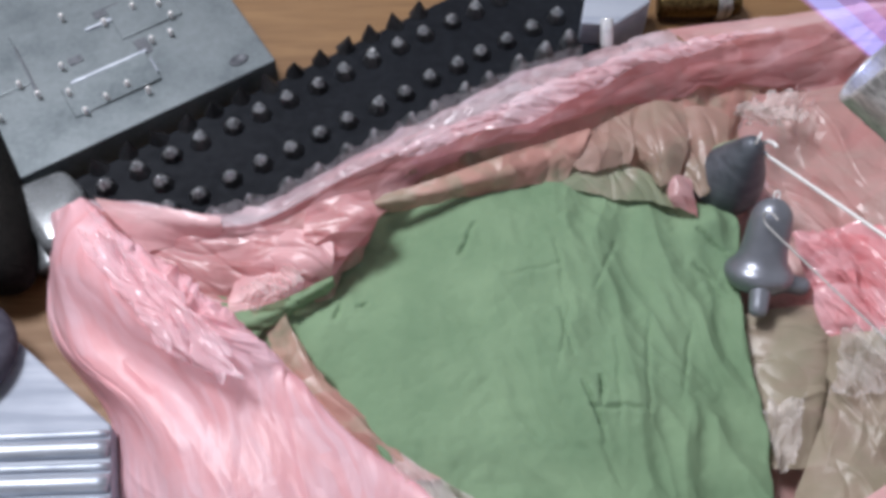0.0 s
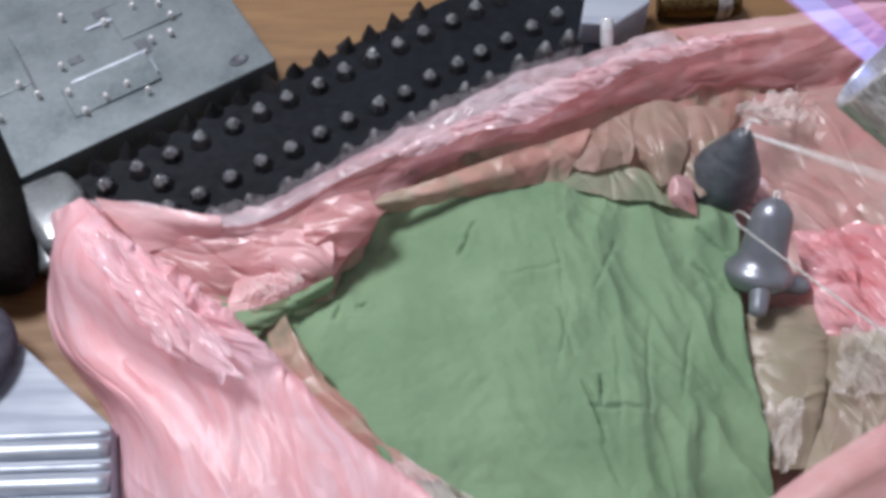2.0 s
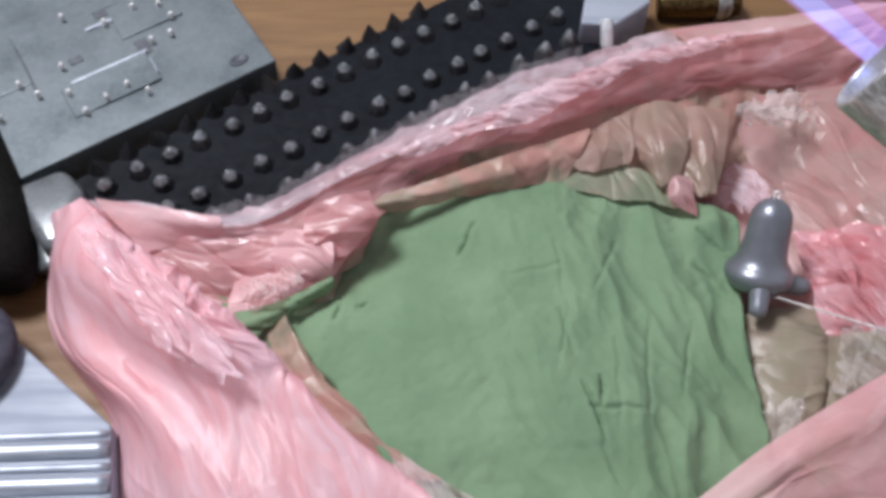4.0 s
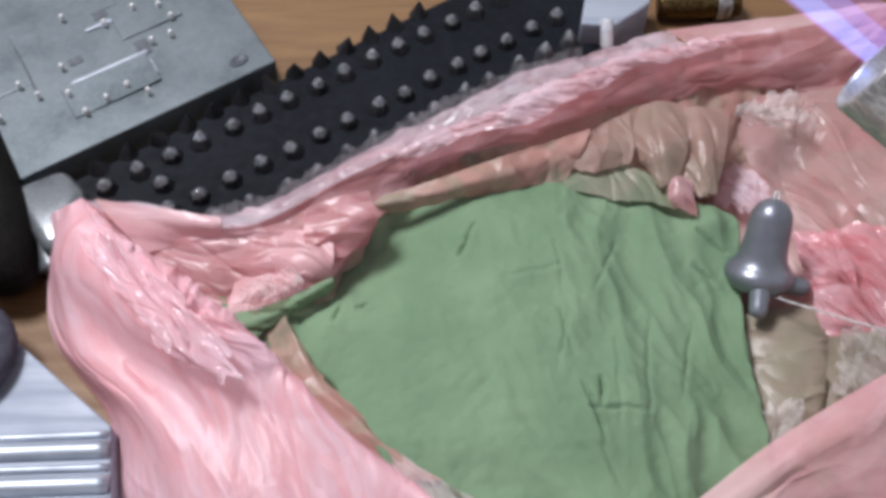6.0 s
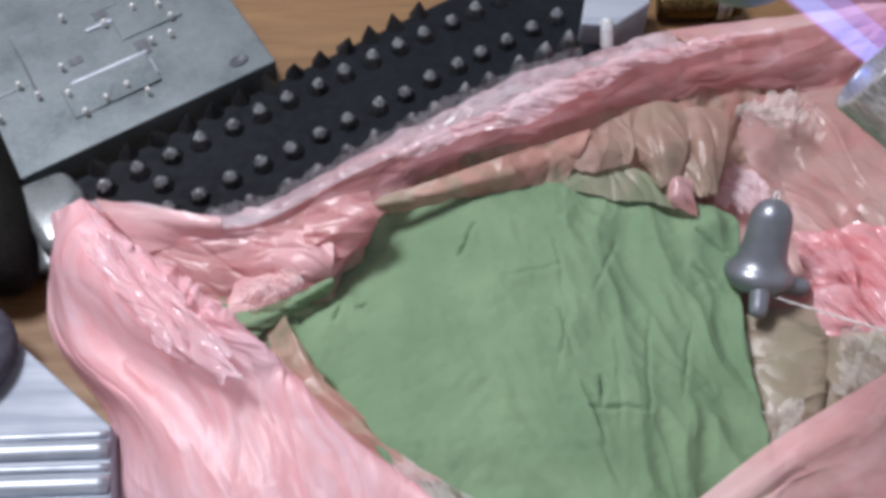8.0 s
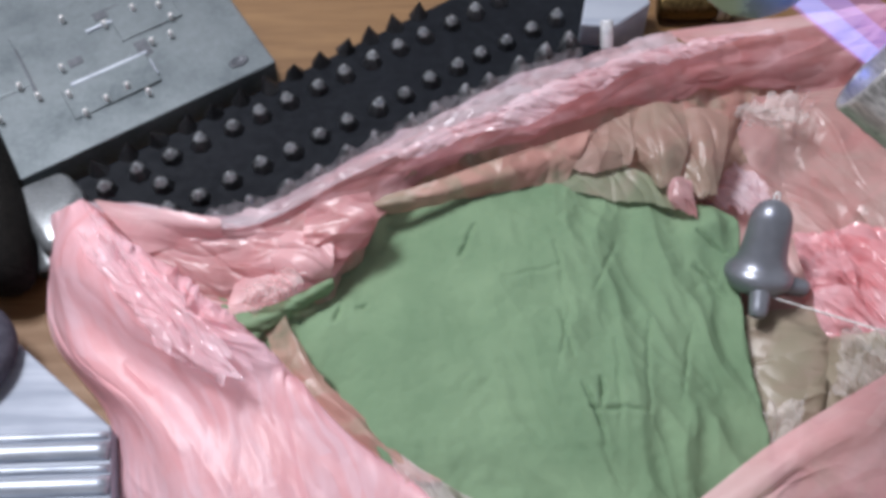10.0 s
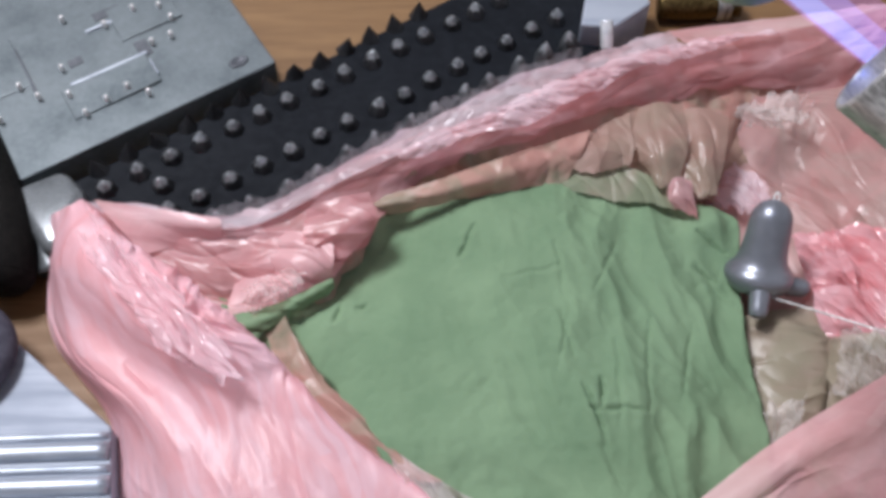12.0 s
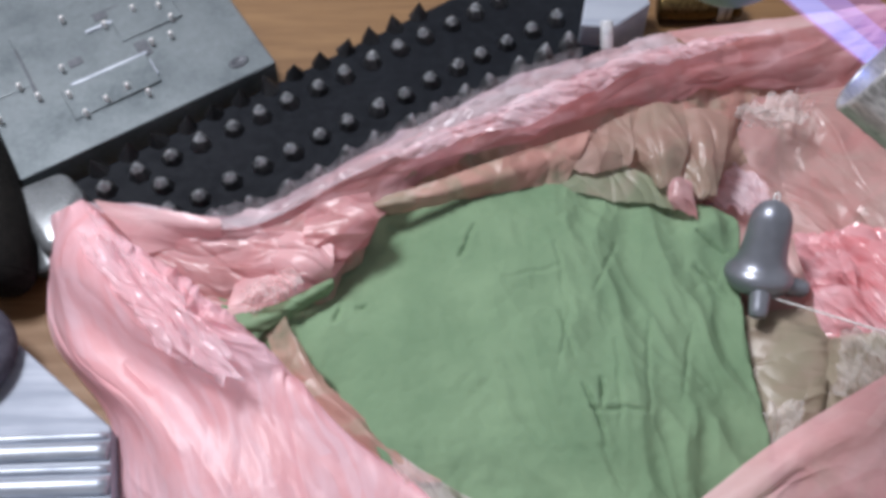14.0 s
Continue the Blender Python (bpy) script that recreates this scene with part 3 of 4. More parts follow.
def powder():
    rim = np.array([p[:2] for p in POWDER_RIM])
    mid = rim.mean(axis=0)
    loop = spline([Vector((*p, 0)) for p in np.vstack([rim, rim[:1]])], 400, 2) - mid
    angle = np.arctan2(loop[:, 1], loop[:, 0])
    order = np.argsort(angle)
    step = 0.00092
    lo, hi = rim.min(axis=0) - 0.012, rim.max(axis=0) + 0.012
    xs, ys = np.arange(lo[0], hi[0], step), np.arange(lo[1], hi[1], step)
    X, Y = np.meshgrid(xs, ys, indexing="ij")
    a = np.arctan2(Y - mid[1], X - mid[0])
    ragged = (0.010 * np.sin(a * 9 + 2) + 0.009 * np.sin(a * 17) + 0.007 * np.sin(a * 31 + 1)) * np.where(np.cos(a) > 0.5, 0.4, 1.0)
    reach = np.interp(a, angle[order], np.hypot(loop[:, 0], loop[:, 1])[order], period=2 * math.pi)
    s = np.hypot(X - mid[0], Y - mid[1]) / reach + ragged
    Z = np.empty_like(X)
    for i in range(X.shape[0]):
        for j in range(X.shape[1]):
            p = Vector((X[i, j], Y[i, j], 0))
            q = p + 0.012 * noise.noise_vector(p * 18)
            fold = 1 - abs(noise.noise(Vector((q.x * 40, q.y * 13, 3)))) * 3
            Z[i, j] = 0.0070 * noise.noise(q * 12) + 0.0030 * noise.noise(q * 30) + 0.0008 * abs(noise.noise(q * 80)) + 0.0032 * fold * max(0, min(1, (p.x - 0.02) * 12)) + 0.00035 * noise.noise(p * 240) + 0.0011 * (1 - abs(noise.noise(Vector((q.x * 75 + q.y * 22, q.y * 30, 8)))) * 3) * max(0, min(1, (p.x + 0.02) * 9))
    Z += 0.036 + 0.007 * (1 - np.clip(s, 0, 1) ** 2) - 0.07 * np.clip(X - 0.075, 0, 1)
    clump = (0.1614, -0.0043, 0.0360)
    Z += 0.007 * np.exp(-((X - clump[0]) ** 2 + (Y - clump[1]) ** 2) / 0.011 ** 2)
    for p, q, deep in CRACKS:
        p, q = np.array(p[:2]), np.array(q[:2])
        d = q - p
        wob = 0.0006 * np.sin(X * 300 + Y * 230) + 0.0002 * np.sin(X * 800 - Y * 900)
        f = np.clip(((X - p[0]) * d[0] + (Y - p[1]) * d[1]) / d.dot(d), 0, 1)
        away = np.hypot(X - p[0] - f * d[0] + wob, Y - p[1] - f * d[1] + wob)
        Z -= 1.15 * deep * np.exp(-(away / 0.0011) ** 2) * np.sin(np.pi * np.clip(f * 0.9 + 0.05, 0, 1)) ** 0.5
        Z += deep * 0.2 * np.exp(-((away - 0.003) / 0.0025) ** 2)
    Z -= 0.03 * np.clip((s - 0.985) / 0.03, 0, 1) ** 1.5
    bm = bmesh.new()
    nx, ny = X.shape
    verts = {}
    for i in range(nx):
        for j in range(ny):
            if s[i, j] < 1.035:
                verts[i, j] = bm.verts.new((X[i, j], Y[i, j], Z[i, j]))
    for i, j in verts:
        quad = [(i, j), (i + 1, j), (i + 1, j + 1), (i, j + 1)]
        if all(k in verts for k in quad):
            bm.faces.new([verts[k] for k in quad])
    return part("powder", bm, POWDER, None, "heap of fine dry green powder with small cracks", kind="stuff")


tagged(powder(), category="powder")

# ---- plastic bag ----
bag = tagged(new("plastic_bag"), "crumpled thin pink plastic bag opened round the green powder", "bag")

left_outer = [(-0.2370, -0.0013, 0.0400), (-0.2415, -0.0203, 0.0120), (-0.2310, -0.0683, 0.0060), (-0.1903, -0.1165, 0.0050), (-0.1764, -0.1632, 0.0030), (-0.1674, -0.2020, 0.0030)]
left_low = [(-0.2304, -0.0047, 0.0480), (-0.2278, -0.0440, 0.0300), (-0.2031, -0.0936, 0.0360), (-0.1576, -0.1339, 0.0400), (-0.1281, -0.1757, 0.0380), (-0.0991, -0.2085, 0.0360)]
left_groove = [(-0.2271, -0.0046, 0.0500), (-0.2185, -0.0491, 0.0500), (-0.1853, -0.0857, 0.0440), (-0.1380, -0.1213, 0.0440), (-0.1003, -0.1633, 0.0440), (-0.0616, -0.2025, 0.0340)]
left_mid = [(-0.2161, -0.0110, 0.0640), (-0.1998, -0.0489, 0.0670), (-0.1650, -0.0854, 0.0620), (-0.1276, -0.1153, 0.0550), (-0.0903, -0.1464, 0.0470), (-0.0371, -0.1948, 0.0360)]
left_crest = [(-0.2093, -0.0033, 0.0620), (-0.1691, -0.0459, 0.0680), (-0.1246, -0.0814, 0.0640), (-0.0925, -0.1075, 0.0590), (-0.0744, -0.1235, 0.0520), (0.0044, -0.1912, 0.0420)]
left_inner = [(-0.2078, 0.0021, 0.0500), (-0.1722, -0.0375, 0.0500), (-0.1261, -0.0755, 0.0450), (-0.0931, -0.1009, 0.0400), (-0.0674, -0.1236, 0.0350), (0.0130, -0.1873, 0.0300)]
left_under = [(-0.2044, 0.0049, 0.0350), (-0.1617, -0.0321, 0.0300), (-0.1168, -0.0749, 0.0280), (-0.0844, -0.0905, 0.0200), (-0.0505, -0.1250, 0.0200), (0.0278, -0.1811, 0.0200)]
floor_a = [(-0.1504, -0.0347, 0.0340), (-0.1235, -0.0716, 0.0370), (-0.0983, -0.0982, 0.0280), (-0.0555, -0.1445, 0.0200), (0.0046, -0.1886, 0.0160)]
floor_b = [(-0.1121, -0.0451, 0.0380), (-0.0954, -0.0768, 0.0410), (-0.0693, -0.1037, 0.0320), (-0.0252, -0.1453, 0.0220), (0.0218, -0.1892, 0.0180)]
floor_c = [(-0.0748, -0.0268, 0.0340), (-0.0716, -0.0666, 0.0360), (-0.0449, -0.1016, 0.0280), (-0.0073, -0.1381, 0.0200), (0.0336, -0.1857, 0.0160)]
part("bag_floor", sheet([floor_a, floor_b, floor_c], 110, 60, 0.003, 0.03, 1.2, 61), FILM_GREEN, bag, "film coated with green powder")
strip_a = [(-0.0978, -0.0833, 0.0410), (-0.0877, -0.1048, 0.0410), (-0.0728, -0.1231, 0.0410), (-0.0509, -0.1441, 0.0380), (-0.0241, -0.1661, 0.0360)]
strip_b = [(-0.0871, -0.0764, 0.0490), (-0.0751, -0.1023, 0.0480), (-0.0619, -0.1211, 0.0470), (-0.0389, -0.1426, 0.0440), (-0.0068, -0.1684, 0.0420)]
strip_c = [(-0.0855, -0.0747, 0.0460), (-0.0718, -0.1001, 0.0450), (-0.0573, -0.1190, 0.0440), (-0.0328, -0.1407, 0.0410), (-0.0011, -0.1672, 0.0390)]
part("dusted_strip", sheet([strip_a, strip_b, strip_c], 90, 26, 0.0030, 0.016, 1.0, 121, (0.5, 1), (0.003, 9)), FILM_DUSTED, bag, "narrow powder-dusted strip of film")
part("draped_flap", sheet([left_outer, left_low, left_groove, left_mid, left_crest, left_inner, left_under], 340, 220, 0.0046, 0.042, 0.8, 2, crease=(30, 0.0022, 0.0060, 0.12), gather=(80, 0.0022, 0.0026, 0.0, (0.36, 0.61, 0.085))), FILM, bag)
# Extra pale sheet laid on the flap to draw its streak highlights.
streak_in = [(-0.2040, -0.0122, 0.0688), (-0.1763, -0.0417, 0.0728), (-0.1487, -0.0677, 0.0733), (-0.1171, -0.0939, 0.0708), (-0.0876, -0.1148, 0.0668)]
streak_mid = [(-0.2045, -0.0216, 0.0708), (-0.1761, -0.0560, 0.0748), (-0.1466, -0.0864, 0.0753), (-0.1175, -0.1110, 0.0718), (-0.0893, -0.1275, 0.0668)]
streak_out = [(-0.2072, -0.0297, 0.0668), (-0.1859, -0.0661, 0.0708), (-0.1590, -0.0973, 0.0708), (-0.1297, -0.1217, 0.0678), (-0.0971, -0.1370, 0.0638)]
part("streaked_film", sheet([streak_in, streak_mid, streak_out], 220, 110, 0.0030, 0.016, 0.5, 171, (0.5, 1), (0.004, 9), (70, 0.0026, 0.0026, 0.0), 0.42), FILM_STREAK, bag, "pale added film standing in for streak highlights")

rear_outer = [(-0.2161, 0.0068, 0.0450), (-0.1647, 0.0012, 0.0400), (-0.1204, 0.0005, 0.0400), (-0.0648, 0.0367, 0.0400), (-0.0160, 0.0711, 0.0400), (0.0399, 0.1076, 0.0400), (0.0988, 0.1374, 0.0400), (0.1575, 0.1638, 0.0340), (0.2442, 0.1795, 0.0340), (0.3326, 0.1935, 0.0340)]
rear_crest = [(-0.2044, -0.0062, 0.0500), (-0.1515, -0.0181, 0.0550), (-0.1072, -0.0243, 0.0620), (-0.0538, 0.0057, 0.0680), (-0.0081, 0.0307, 0.0700), (0.0432, 0.0550, 0.0720), (0.1048, 0.0894, 0.0720), (0.1595, 0.1157, 0.0660), (0.2356, 0.1380, 0.0600), (0.3220, 0.1646, 0.0600)]
rear_front = [(-0.1857, -0.0201, 0.0420), (-0.1446, -0.0277, 0.0500), (-0.1005, -0.0332, 0.0580), (-0.0538, -0.0041, 0.0620), (-0.0080, 0.0175, 0.0640), (0.0464, 0.0413, 0.0660), (0.1080, 0.0743, 0.0640), (0.1660, 0.0983, 0.0580), (0.2414, 0.1156, 0.0500), (0.3275, 0.1423, 0.0500)]
rear_lip = [(-0.1454, -0.0648, 0.0360), (-0.1211, -0.0709, 0.0420), (-0.0772, -0.0615, 0.0460), (-0.0429, -0.0161, 0.0500), (-0.0027, 0.0212, 0.0530), (0.0562, 0.0450, 0.0560), (0.1124, 0.0731, 0.0530), (0.1709, 0.0889, 0.0460), (0.2475, 0.1044, 0.0350), (0.3300, 0.1099, 0.0400)]
lining_top = [Vector(p) - Vector((0, 0, 0.012)) for p in rear_crest]
lining_mid = [(-0.1406, -0.0657, 0.0280), (-0.1167, -0.0698, 0.0320), (-0.0721, -0.0566, 0.0380), (-0.0379, -0.0015, 0.0420), (0.0107, 0.0205, 0.0430), (0.0651, 0.0357, 0.0440), (0.1207, 0.0520, 0.0360), (0.1660, 0.0601, 0.0320), (0.2353, 0.0847, 0.0120), (0.3460, 0.1055, 0.0000)]
lining_low = [(-0.1294, -0.0793, 0.0260), (-0.1074, -0.0756, 0.0260), (-0.0666, -0.0555, 0.0300), (-0.0322, 0.0008, 0.0360), (0.0229, 0.0126, 0.0340), (0.0756, 0.0218, 0.0340), (0.1285, 0.0182, 0.0300), (0.1605, 0.0274, 0.0180), (0.2226, 0.0474, 0.0040), (0.3265, 0.0650, 0.0000)]
base_a = [(-0.1525, -0.0443, 0.0180), (-0.0783, -0.0034, 0.0180), (0.0059, 0.0504, 0.0180), (0.1022, 0.0997, 0.0180), (0.2036, 0.1280, 0.0160), (0.3473, 0.1613, 0.0160)]
base_b = [(-0.1400, -0.0657, 0.0150), (-0.0636, -0.0245, 0.0120), (0.0202, 0.0199, 0.0100), (0.1111, 0.0585, 0.0080), (0.2055, 0.0798, 0.0060), (0.3356, 0.1088, 0.0080)]
base_c = [(-0.1174, -0.0936, 0.0120), (-0.0484, -0.0552, 0.0100), (0.0403, -0.0288, 0.0060), (0.1123, -0.0066, 0.0040), (0.2041, 0.0071, 0.0030), (0.3131, 0.0243, 0.0040)]
part("bag_base", sheet([base_a, base_b, base_c], 120, 50, 0.002, 0.02, 1.3, 91), FILM_DUSTED, bag, "powder-dusted pink base of the bag")
part("clear_rim", sheet([rear_outer[:8], rear_crest[:8]], 300, 44, 0.0036, 0.012, 1.0, 15, (0.6, 0), crease=(110, 0.003, 0.003, 0.9), gather=(40, 0.003, 0.006, 0.1)), FILM_VEIL, bag, "thin whitish see-through rim")
# Strip added above the rim to draw the white haze there.
haze_low = [(-0.1405, -0.0152, 0.0470), (-0.1088, -0.0021, 0.0470), (-0.0768, 0.0188, 0.0470), (-0.0297, 0.0512, 0.0470), (0.0279, 0.0907, 0.0470), (0.0930, 0.1239, 0.0470)]
haze_mid = [(-0.1413, -0.0094, 0.0470), (-0.1094, 0.0038, 0.0470), (-0.0772, 0.0249, 0.0470), (-0.0299, 0.0578, 0.0470), (0.0281, 0.0977, 0.0470), (0.0936, 0.1314, 0.0470)]
haze_top = [(-0.1426, -0.0047, 0.0440), (-0.1104, 0.0087, 0.0440), (-0.0780, 0.0300, 0.0440), (-0.0302, 0.0632, 0.0440), (0.0283, 0.1037, 0.0440), (0.0945, 0.1378, 0.0440)]
part("haze_strip", sheet([haze_low, haze_mid, haze_top], 320, 36, 0.0016, 0.010, 1.6, 161, (0.6, 1), (0.007, 44), (90, 0.0022, 0.0022, 1.4)), FILM_HAZE, bag, "thin pale strip standing in for haze along the rim")
part("back_rim", sheet([rear_outer[7:], rear_crest[7:]], 90, 36, 0.004, 0.020, 1.0, 16, (0.6, 0)), FILM_PALE, bag)
# Sheet added over the roll; its whitish colour paints the roll's sheen.
veil_a = [(-0.0279, 0.0220, 0.0700), (0.0224, 0.0504, 0.0740), (0.0573, 0.0681, 0.0760), (0.0970, 0.0892, 0.0770), (0.1347, 0.1063, 0.0750), (0.1771, 0.1187, 0.0710), (0.2301, 0.1358, 0.0640)]
veil_b = [(-0.0261, 0.0185, 0.0710), (0.0263, 0.0432, 0.0740), (0.0610, 0.0606, 0.0760), (0.1005, 0.0814, 0.0770), (0.1367, 0.0992, 0.0750), (0.1783, 0.1151, 0.0710), (0.2307, 0.1348, 0.0640)]
veil_c = [(-0.0251, 0.0168, 0.0700), (0.0304, 0.0378, 0.0710), (0.0664, 0.0550, 0.0730), (0.1053, 0.0757, 0.0740), (0.1396, 0.0953, 0.0720), (0.1803, 0.1131, 0.0690), (0.2312, 0.1337, 0.0640)]
part("sheen_veil", sheet([veil_a, veil_b, veil_c], 240, 44, 0.0030, 0.010, 0.7, 131, (0.6, 1), (0.004, 9), crease=(70, 0.0026, 0.0026, 0.5), torn=0.16), FILM_GLOSS, bag, "added crinkled film, its shine put into a whitish colour")
blob_a = [(0.1797, 0.0541, 0.0100), (0.1876, 0.0600, 0.0180), (0.1999, 0.0519, 0.0220), (0.2091, 0.0389, 0.0220)]
blob_b = [(0.1760, 0.0404, 0.0100), (0.1833, 0.0356, 0.0220), (0.1953, 0.0310, 0.0250), (0.2076, 0.0228, 0.0240)]
blob_c = [(0.1748, 0.0220, 0.0120), (0.1836, 0.0168, 0.0190), (0.1950, 0.0135, 0.0210), (0.2073, 0.0096, 0.0210)]
part("crinkled_glare", sheet([blob_a, blob_b, blob_c], 80, 70, 0.0036, 0.012, 1.2, 87, (1, 1), (0.006, 7), crease=(40, 0.0030, 0.0030, 0.6), torn=0.25), FILM_GLOSS, bag, "finely crinkled film, its glare put into a whitish colour")
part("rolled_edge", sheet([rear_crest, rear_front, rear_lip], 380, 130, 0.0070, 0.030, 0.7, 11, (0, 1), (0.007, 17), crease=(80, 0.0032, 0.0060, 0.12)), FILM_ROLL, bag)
part("inner_lining", sheet([lining_top, lining_mid, lining_low], 340, 80, 0.0085, 0.015, 1.85, 23, (0.3, 0.8), (0.006, 26)), FILM_DUSTED, bag, "powder-dusted pink inner film")
right_a = [(0.1466, 0.1040, 0.0300), (0.1493, 0.0553, 0.0120), (0.1659, 0.0064, 0.0040), (0.1675, -0.0511, 0.0030), (0.1702, -0.1034, 0.0030), (0.1676, -0.1694, 0.0030)]
right_b = [(0.2055, 0.1002, 0.0340), (0.2163, 0.0521, 0.0160), (0.2251, 0.0008, 0.0120), (0.2155, -0.0552, 0.0100), (0.2045, -0.1067, 0.0100), (0.1950, -0.1718, 0.0100)]
right_c = [(0.2534, 0.1016, 0.0380), (0.2485, 0.0391, 0.0320), (0.2452, -0.0131, 0.0260), (0.2331, -0.0697, 0.0220), (0.2206, -0.1183, 0.0200), (0.2085, -0.1752, 0.0200)]
right_d = [(0.3258, 0.1104, 0.0500), (0.2993, 0.0229, 0.0520), (0.2825, -0.0375, 0.0500), (0.2694, -0.0897, 0.0450), (0.2538, -0.1402, 0.0400), (0.2441, -0.1787, 0.0300)]
part("side_wall", sheet([right_a, right_b, right_c, right_d], 220, 140, 0.0050, 0.040, 1.3, 31, crease=(90, 0.0036, 0.0050, 0.9)), FILM_WALL, bag)
low_a = [(0.2158, -0.0771, 0.0220), (0.2134, -0.1100, 0.0240), (0.1968, -0.1429, 0.0240), (0.1786, -0.1759, 0.0220)]
low_b = [(0.2263, -0.0801, 0.0340), (0.2241, -0.1148, 0.0340), (0.2112, -0.1463, 0.0320), (0.1956, -0.1787, 0.0300)]
low_c = [(0.2635, -0.0844, 0.0480), (0.2539, -0.1206, 0.0460), (0.2453, -0.1496, 0.0400), (0.2353, -0.1807, 0.0360)]
part("coated_wall", sheet([low_a, low_b, low_c], 110, 80, 0.0036, 0.024, 1.3, 71, crease=(26, 0.0030, 0.0040, 0.6)), FILM_TAN, bag, "tan powder-coated film")
# Small whitish sheet added where the crinkled film glares.
crinkle_a = [(-0.1105, -0.0647, 0.0560), (-0.0963, -0.0490, 0.0580), (-0.0728, -0.0520, 0.0580)]
crinkle_m = [(-0.1110, -0.0713, 0.0560), (-0.0934, -0.0640, 0.0590), (-0.0758, -0.0616, 0.0580)]
crinkle_b = [(-0.1057, -0.0788, 0.0530), (-0.0924, -0.0735, 0.0550), (-0.0818, -0.0678, 0.0550)]
part("crinkled_glare", sheet([crinkle_a, crinkle_m, crinkle_b], 70, 50, 0.0016, 0.006, 1.4, 81, crease=(70, 0.0022, 0.0018, 0.7), torn=0.3), FILM_CRINKLE, bag, "finely crinkled film, its glare put into a whitish colour")
lobe_top = [(-0.0784, -0.0164, 0.0670), (-0.0593, -0.0094, 0.0700), (-0.0423, -0.0066, 0.0700)]
lobe_mid = [(-0.0781, -0.0369, 0.0660), (-0.0581, -0.0297, 0.0690), (-0.0376, -0.0219, 0.0680)]
lobe_low = [(-0.0724, -0.0438, 0.0560), (-0.0566, -0.0415, 0.0560), (-0.0425, -0.0290, 0.0570)]
step_top = [(-0.1126, -0.0263, 0.0480), (-0.0844, -0.0283, 0.0620), (-0.0614, -0.0380, 0.0620)]
step_mid = [(-0.1170, -0.0464, 0.0460), (-0.0828, -0.0495, 0.0600), (-0.0608, -0.0495, 0.0600)]
step_low = [(-0.1205, -0.0758, 0.0480), (-0.0918, -0.0692, 0.0490), (-0.0628, -0.0536, 0.0500)]
part("film_step", sheet([step_top, step_mid, step_low], 110, 80, 0.0022, 0.030, 1.2, 98, (0.4, 1), (0.003, 6), (14, 0.0022, 0.0050, 0.4)), FILM_PALE, bag)
hem_top = [(-0.1208, -0.0753, 0.0470), (-0.0917, -0.0691, 0.0500), (-0.0621, -0.0527, 0.0510)]
hem_mid = [(-0.1149, -0.0861, 0.0480), (-0.0905, -0.0756, 0.0500), (-0.0611, -0.0554, 0.0500)]
hem_low = [(-0.1061, -0.0900, 0.0430), (-0.0874, -0.0751, 0.0430), (-0.0614, -0.0552, 0.0430)]
part("green_hem", sheet([hem_top, hem_mid, hem_low], 90, 40, 0.0016, 0.02, 1.2, 99, (0.4, 1), (0.002, 8), (10, 0.0018, 0.0030, 0.5)), FILM_GREEN, bag, "hem of film coated with green powder")
corner_top = [(-0.2021, -0.0062, 0.0620), (-0.1678, -0.0112, 0.0600), (-0.1271, -0.0199, 0.0620)]
corner_mid = [(-0.1884, -0.0200, 0.0560), (-0.1606, -0.0212, 0.0560), (-0.1263, -0.0241, 0.0600)]
corner_low = [(-0.1716, -0.0346, 0.0480), (-0.1511, -0.0263, 0.0440), (-0.1270, -0.0257, 0.0500)]
part("film_corner", sheet([corner_top, corner_mid, corner_low], 60, 40, 0.0030, 0.030, 0.8, 112, (0.4, 1)), FILM_PALE, bag, "dull pink corner of film")
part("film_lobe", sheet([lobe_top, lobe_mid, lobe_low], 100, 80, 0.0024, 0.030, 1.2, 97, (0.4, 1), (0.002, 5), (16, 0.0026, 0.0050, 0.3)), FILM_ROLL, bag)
# Thin whitish strips added to draw the diagonal glints here.
fold_rng = random.Random(9)
for k in range(8):
    lift = Vector((0.0058 * k + fold_rng.uniform(-0.003, 0.003), 0.0012 * k + fold_rng.uniform(-0.005, 0.005), 0.0))
    low, high = Vector((0.1874, 0.0617, 0.0460)) + lift, Vector((0.2073, 0.0881, 0.0490)) + lift * 0.9 + Vector((fold_rng.uniform(-0.008, 0.006), fold_rng.uniform(-0.012, 0.004), 0))
    side = Vector((0.0013, 0.0006, 0))
    part("glint_strip", sheet([[low - side, low.lerp(high, 0.5) - side, high - side * 0.4], [low + Vector((0, 0, 0.001)), low.lerp(high, 0.5) + Vector((0, 0, 0.0022)), high + Vector((0, 0, 0.0008))],
                               [low + side, low.lerp(high, 0.5) + side * 1.3, high + side * 0.4]], 30, 12, 0.0012, 0.006, 1.0, 100 + k), FILM_CRINKLE, bag)
crinkle_g = [(-0.0273, -0.1496, 0.0400), (-0.0097, -0.1625, 0.0420), (0.0157, -0.1771, 0.0420)]
crinkle_h = [(-0.0237, -0.1687, 0.0430), (-0.0095, -0.1778, 0.0440), (0.0044, -0.1918, 0.0440)]
part("crinkled_glare", sheet([crinkle_g, crinkle_h], 60, 40, 0.0026, 0.010, 1.4, 84, (1, 1), (0.005, 8)), FILM_CRINKLE, bag, "finely crinkled film, its glare put into a whitish colour")
crinkle_e = [(0.2154, -0.0771, 0.0440), (0.2264, -0.0820, 0.0500), (0.2418, -0.0878, 0.0540)]
crinkle_m = [(0.2115, -0.0996, 0.0440), (0.2223, -0.1047, 0.0500), (0.2363, -0.1082, 0.0540)]
